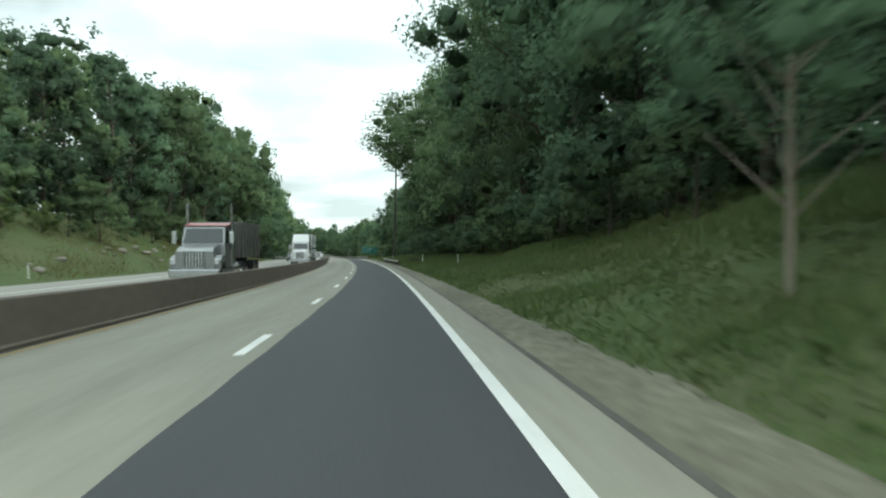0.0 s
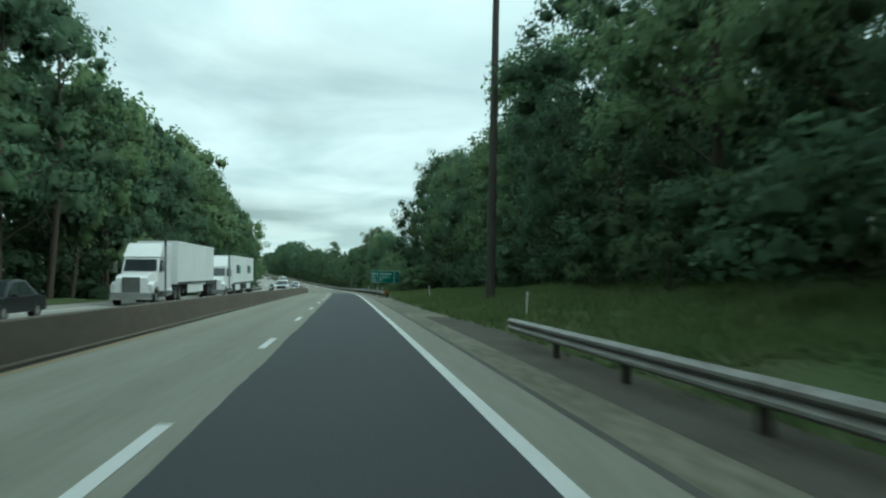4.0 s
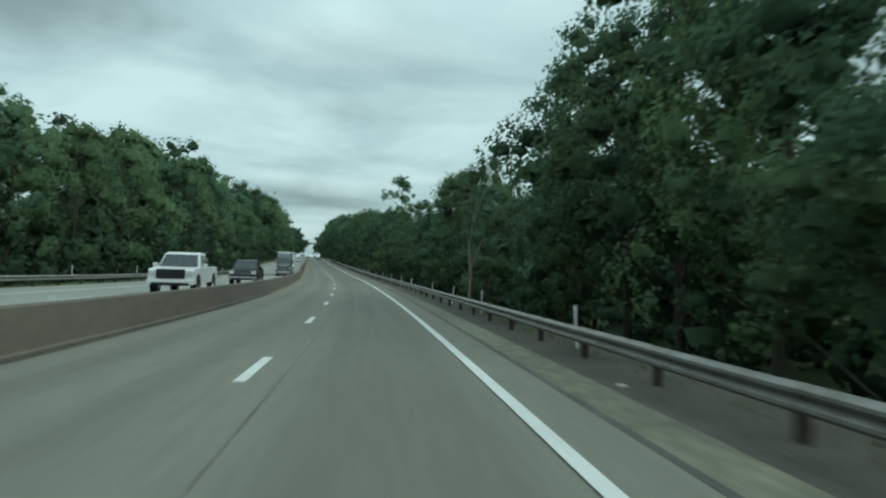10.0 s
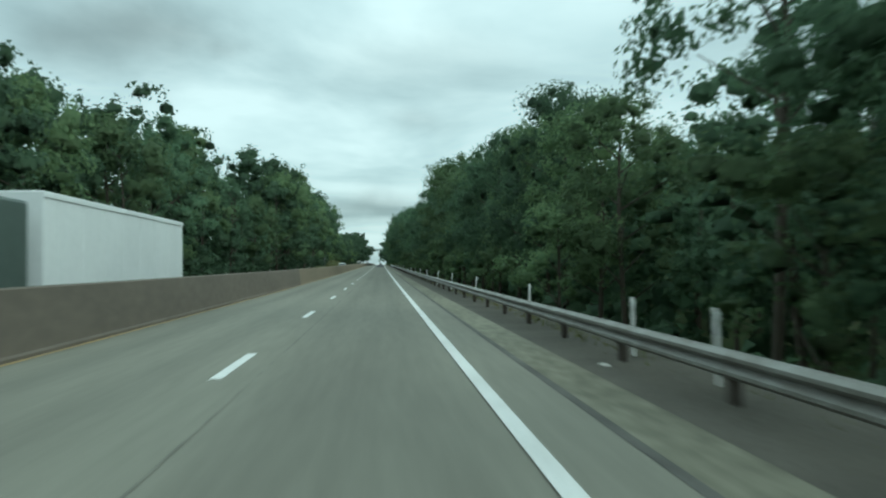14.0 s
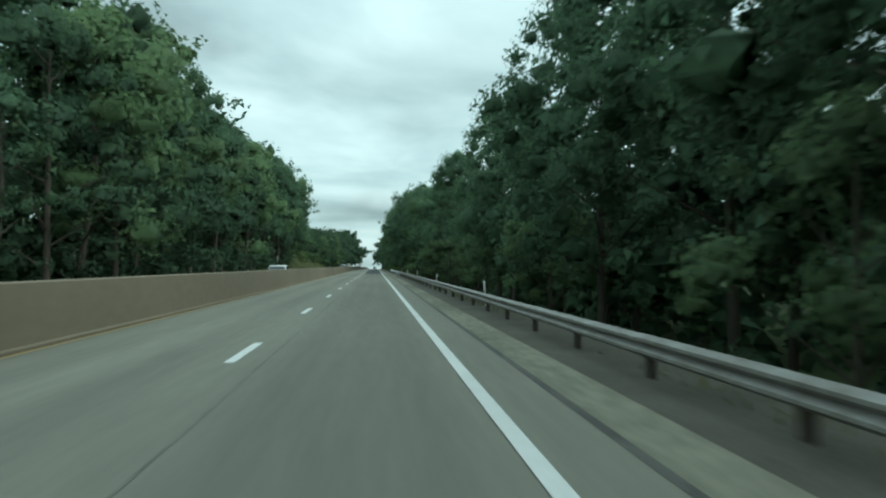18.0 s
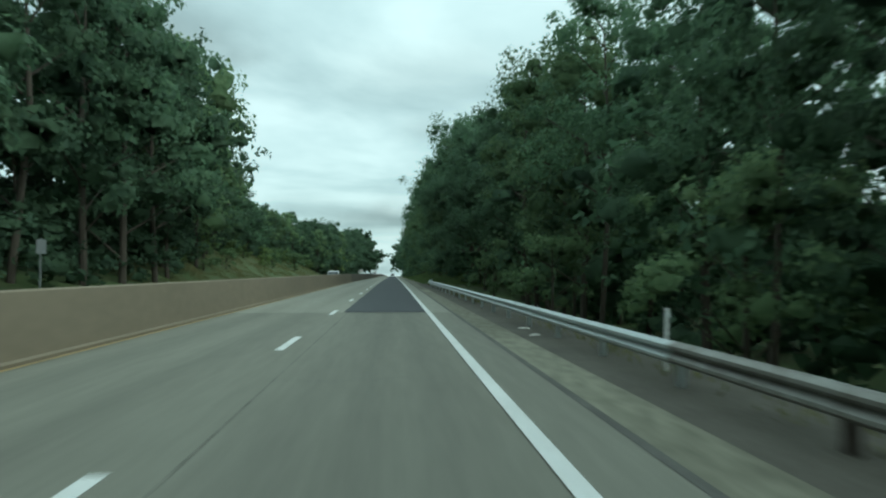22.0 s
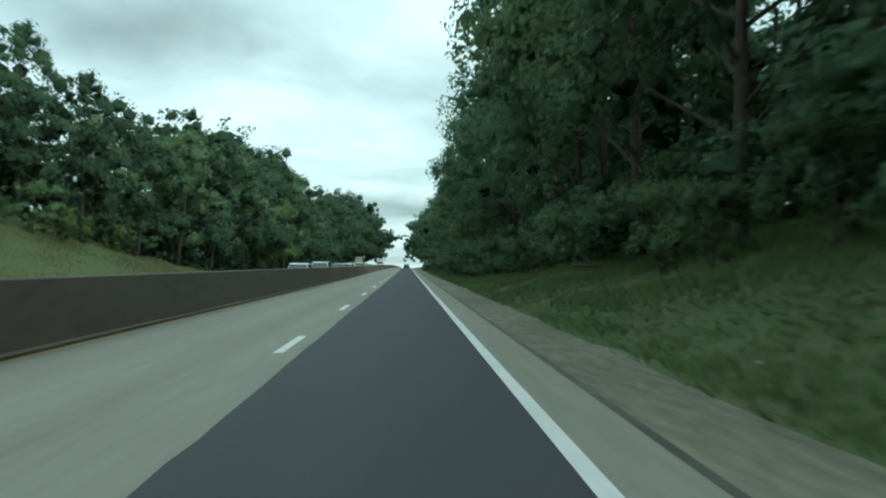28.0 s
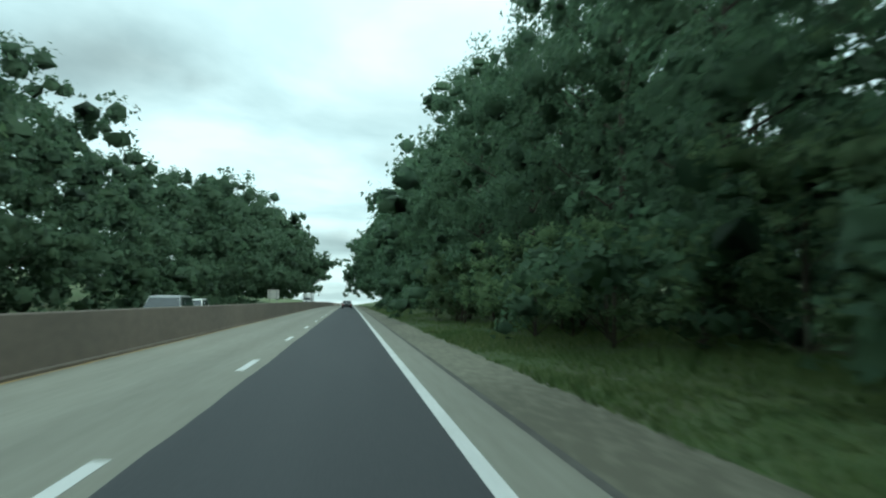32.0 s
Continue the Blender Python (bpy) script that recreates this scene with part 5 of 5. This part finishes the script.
def pickup(s, off, paint, label):
    root = new("pickup_truck")
    P = PAINTS[paint]
    L, W = 5.8, 2.02
    body = part("body", prism([(0.0, 0.48), (0.0, 1.08), (0.12, 1.18), (1.55, 1.24), (5.75, 1.24), (5.8, 0.6), (5.7, 0.5)], W, W * 0.97, 0.4, 1.25), P, root)
    cab = part("cab", prism([(1.45, 1.2), (2.25, 1.88), (2.7, 1.93), (3.6, 1.90), (3.95, 1.2)], W * 0.93, W * 0.76, 1.2, 1.93), P, root)
    ws = bmesh.new()
    v = [ws.verts.new(p) for p in ((-0.86, 1.50, 1.27), (0.86, 1.50, 1.27), (0.72, 2.14, 1.82), (-0.72, 2.14, 1.82))]
    ws.faces.new(v)
    part("windscreen", ws, GLASS, cab, "dark glass windscreen")
    for sx in (-1, 1):
        sw = bmesh.new()
        v = [sw.verts.new(p) for p in ((sx * 0.945, 1.95, 1.27), (sx * 0.945, 3.75, 1.27), (sx * 0.81, 3.52, 1.80), (sx * 0.81, 2.4, 1.80))]
        sw.faces.new(v)
        part("side_window", sw, GLASS, cab, "dark glass side window")
        part("headlight", box_bm((0.34, 0.14, 0.24), (sx * 0.80, 0.03, 0.98), 0.03), LAMP, body, "clear headlight")
        part("mirror", box_bm((0.22, 0.10, 0.24), (sx * 1.13, 1.85, 1.30), 0.03), P, root)
        for y in (1.0, 4.75):
            add_wheel(root, sx * 0.88, y, 0.40, 0.28)
            part("wheel_arch", cyl_bm(0.50, 0.50, 0.03, pose(sx * 1.005, y, 0.45, 0, 90, 0), 18), DARK_PLASTIC, body, "dark wheel arch")
    grille = part("grille", box_bm((1.24, 0.06, 0.42), (0, -0.02, 0.95), 0.02), DARK_PLASTIC, body)
    for z in (0.86, 1.0):
        part("grille_bar", box_bm((1.1, 0.03, 0.04), (0, -0.06, z), 0.01), CHROME if paint == "dark" else FRAME_STEEL, grille)
    part("bumper", box_bm((W, 0.22, 0.22), (0, -0.03, 0.58), 0.04), CHROME if paint == "dark" else P, body, "front bumper")
    part("lower_valance", box_bm((W * 0.8, 0.1, 0.14), (0, -0.10, 0.50), 0.02), DARK_PLASTIC, body, "black lower valance")
    part("bed", box_bm((W * 0.82, 1.7, 0.04), (0, 4.85, 1.245), 0.0), DARK_PLASTIC, body, "dark open load bed")
    tagged(root, label, "pickup", "traffic")
    set_oncoming(root, s, off)
    return root


def tractor(root, paint, roof, tall=3.7, sleeper=1.6):
    """Conventional long-nosed tractor, front at y = 0."""
    P, R = PAINTS[paint], PAINTS[roof]
    hood = part("hood", prism([(0.15, 0.75), (0.10, 1.62), (0.4, 1.80), (2.0, 1.98), (2.0, 0.75)], 1.95, 1.70, 0.7, 2.0), P, root)
    grille = part("grille", box_bm((1.02, 0.10, 0.92), (0, 0.08, 1.22), 0.04), CHROME, hood, "chrome radiator grille")
    for i in range(7):
        part("grille_bar", box_bm((0.05, 0.02, 0.78), (-0.42 + 0.14 * i, 0.02, 1.22)), DARK_PLASTIC, grille)
    part("bumper", box_bm((2.40, 0.24, 0.42), (0, 0.05, 0.55), 0.06), CHROME, root, "chrome bumper")
    cab = part("cab", prism([(1.9, 0.8), (1.95, 1.95), (2.35, 2.85), (3.6, 2.95), (3.6, 0.8)], 2.25, 2.05, 0.8, 2.95), P, root)
    ws = bmesh.new()
    v = [ws.verts.new(p) for p in ((-0.98, 1.96, 2.02), (0.98, 1.96, 2.02), (0.92, 2.31, 2.76), (-0.92, 2.31, 2.76))]
    ws.faces.new(v)
    part("windscreen", ws, GLASS, cab, "dark glass windscreen")
    part("sleeper", box_bm((2.42, sleeper, tall - 0.85), (0, 3.6 + sleeper / 2, 0.85 + (tall - 0.85) / 2), 0.08), P, root)
    part("roof_fairing", prism([(2.3, 2.9), (3.2, tall - 0.1), (3.7, tall), (3.7, 2.9)], 2.2, 2.1, 2.9, tall), R, root, "roof fairing")
    for sx in (-1, 1):
        sw = bmesh.new()
        v = [sw.verts.new(p) for p in ((sx * 1.10, 2.15, 2.0), (sx * 1.10, 3.3, 2.0), (sx * 1.065, 3.3, 2.72), (sx * 1.065, 2.5, 2.72))]
        sw.faces.new(v)
        part("side_window", sw, GLASS, cab, "dark glass side window")
        fender = part("fender", prism([(0.3, 0.7), (0.25, 1.2), (0.7, 1.42), (1.5, 1.42), (1.9, 0.95), (1.85, 0.8), (1.5, 1.1), (0.7, 1.1)], 0.45, 0.42, 0.7, 1.42), P, root)
        fender.location.x = sx * 1.0
        part("headlight", box_bm((0.32, 0.14, 0.26), (sx * 0.98, 0.22, 1.12), 0.04), LAMP, root, "clear headlight")
        part("mirror", box_bm((0.24, 0.10, 0.62), (sx * 1.42, 1.95, 2.3), 0.03), CHROME, root)
        part("exhaust_pipe", cyl_bm(0.085, 0.085, 3.2, pose(sx * 1.13, 3.5, 2.5), 10), CHROME, root, "upright chrome exhaust")
        part("fuel_tank", cyl_bm(0.32, 0.32, 1.5, pose(sx * 0.98, 4.2, 0.72, 90, 0, 0), 14), CHROME, root)
        add_wheel(root, sx * 1.05, 1.1, 0.5, 0.28)
        for y in (6.1, 7.3):
            add_wheel(root, sx * 0.95, y, 0.5, 0.55)
    part("chassis", box_bm((0.9, 6.2, 0.25), (0, 5.0, 0.85), 0.02), FRAME_STEEL, root)


def box_trailer(root, y0, length, skin, height=4.05, floor=1.15, rear_only=True):
    P = PAINTS[skin]
    box = part("trailer_box", box_bm((2.58, length, height - floor), (0, y0 + length / 2, floor + (height - floor) / 2), 0.03), P, root)
    for sx in (-1, 1):
        part("top_rail", box_bm((0.05, length, 0.14), (sx * 1.30, y0 + length / 2, height - 0.09), 0.01), P, box)
        part("bottom_rail", box_bm((0.05, length, 0.16), (sx * 1.30, y0 + length / 2, floor + 0.09), 0.01), CHROME, box)
        part("skirt", box_bm((0.03, length * 0.42, 0.62), (sx * 1.22, y0 + length * 0.47, floor - 0.33), 0.005), P, root, "side skirt panel")
        for q in range(max(2, int(length / 1.6))):
            part("rivet_seam", box_bm((0.012, 0.03, height - floor - 0.3), (sx * 1.296, y0 + 0.8 + q * 1.6, floor + (height - floor) / 2)), PAINTS["grey"] if skin == "grey" else P, box)
        for y in (y0 + length - 2.2, y0 + length - 1.0):
            add_wheel(root, sx * 1.0, y, 0.5, 0.5)
    part("underframe", box_bm((1.0, length * 0.9, 0.22), (0, y0 + length / 2, floor - 0.13), 0.02), FRAME_STEEL, root)
    part("underride_bar", box_bm((2.3, 0.08, 0.12), (0, y0 + length - 0.1, 0.6), 0.01), FRAME_STEEL, root)
    return box


def marking(name, box, pts, mat, label=""):
    """A flat shape on the trailer's side that faces the median, 4 mm proud."""
    bm = bmesh.new()
    v = [bm.verts.new((1.30, y, z)) for y, z in pts]
    bm.faces.new(v)
    part(name, bm, PAINTS[mat], box, label)


def dump_truck():
    root = new("dump_trailer_truck")
    tractor(root, "silver", "red", tall=3.1, sleeper=0.7)
    bm = prism([(6.0, 1.2), (5.6, 3.2), (12.2, 3.2), (11.9, 1.2)], 2.3, 2.55, 1.2, 3.2)
    tub = part("dump_tub", bm, PAINTS["grey"], root, "worn grey metal dump body")
    for q in range(6):
        part("rib", box_bm((0.10, 0.10, 1.9), (1.27, 6.2 + q * 1.05, 2.2), 0.01), PAINTS["grey"], tub)
    for sx in (-1, 1):
        for y in (10.2, 11.4):
            add_wheel(root, sx * 1.0, y, 0.5, 0.5)
    part("underframe", box_bm((1.0, 6.4, 0.25), (0, 8.9, 1.0), 0.02), FRAME_STEEL, root)
    tagged(root, "long-nosed truck with a red roof and grey dump trailer", "truck", "traffic")
    set_oncoming(root, 7.0, -6.8)


def white_truck():
    root = new("box_trailer_truck")
    tractor(root, "white", "white", tall=3.95, sleeper=1.9)
    box = box_trailer(root, 6.2, 15.0, "trailer")
    marking("stripe", box, [(6.8, 1.9), (21.0, 1.9), (21.0, 2.15), (9.0, 2.15), (7.9, 3.6), (7.5, 3.6)], "navy", "navy chevron stripe")
    marking("lettering_block", box, [(18.5, 2.4), (20.0, 2.4), (20.0, 3.2), (18.5, 3.2)], "navy", "dark illegible lettering block")
    tagged(root, "white tractor with a white trailer carrying a navy stripe", "truck", "traffic")
    set_oncoming(root, 71.0, -6.9)


def double_truck():
    root = new("double_trailer_truck")
    tractor(root, "white", "white", tall=3.9, sleeper=0.8)
    for y0 in (5.2, 14.2):
        box = box_trailer(root, y0, 8.4, "trailer")
        marking("logo_shape", box, [(y0 + 2.4, 2.25), (y0 + 4.2, 2.25), (y0 + 4.2, 3.15), (y0 + 2.4, 3.15)], "purple", "dark violet logo shape")
        marking("logo_shape", box, [(y0 + 4.3, 2.25), (y0 + 5.7, 2.25), (y0 + 5.7, 3.05), (y0 + 4.3, 3.05)], "lime", "light green logo shape")
    tagged(root, "white tractor pulling two short white box trailers", "truck", "traffic")
    set_oncoming(root, 159.0, -10.5)


def green_truck():
    root = new("box_trailer_truck")
    tractor(root, "green", "green", tall=3.6, sleeper=1.6)
    box_trailer(root, 5.8, 12.6, "trailer", height=3.9)
    tagged(root, "grey-green long-nosed tractor with a plain white trailer", "truck", "traffic")
    set_oncoming(root, 373.6, -6.9)


def far_truck(s, off, paint, label):
    root = new("box_trailer_truck")
    tractor(root, paint, paint, tall=3.8, sleeper=1.4)
    box_trailer(root, 6.4, 14.0, "trailer")
    tagged(root, label, "truck", "traffic")
    set_oncoming(root, s, off)


dump_truck()
white_truck()
double_truck()
green_truck()
far_truck(132, -10.5, "white", "white tractor and trailer on the outer lane")
pickup(197.0, -6.8, "white", "white pickup with a dark grille")
road_car(224.3, -6.8, "silver", "grey-silver sedan beside the median barrier")
road_car(257.0, -10.4, "blue", "dark blue sport utility car on the outer lane", "suv")
pickup(286.0, -6.8, "white", "white pickup with a pale load bed")
pickup(309.5, -6.8, "dark", "dark grey pickup with a chrome bumper")
road_car(112.0, -10.4, "dark", "dark sedan on the outer lane")
road_car(238.0, -10.5, "dark", "dark grey sedan on the outer lane")
road_car(539.5, -6.8, "white", "white van-like car behind the barrier", "suv")
road_car(690.0, -6.8, "white", "white van behind the high barrier", "van")
road_car(744.0, -6.8, "white", "white sedan behind the high barrier")
road_car(798.0, -6.8, "white", "white sport utility car behind the barrier", "suv")
road_car(813.5, -6.8, "white", "white van with a rounded roof", "van")
road_car(834.0, -6.8, "silver", "silver sport utility car behind the barrier", "suv")
road_car(846.0, -6.8, "white", "white sport utility car with roof rails", "suv")
road_car(880.0, -6.8, "silver", "silver van behind the high barrier", "van")
road_car(905.0, -10.4, "white", "white sport utility car on the outer lane", "suv")
far_truck(1075, -10.4, "white", "white tractor and trailer far down the road")
road_car(985.0, 1.9, "dark", "dark sedan driving ahead in the same lane", away=True)
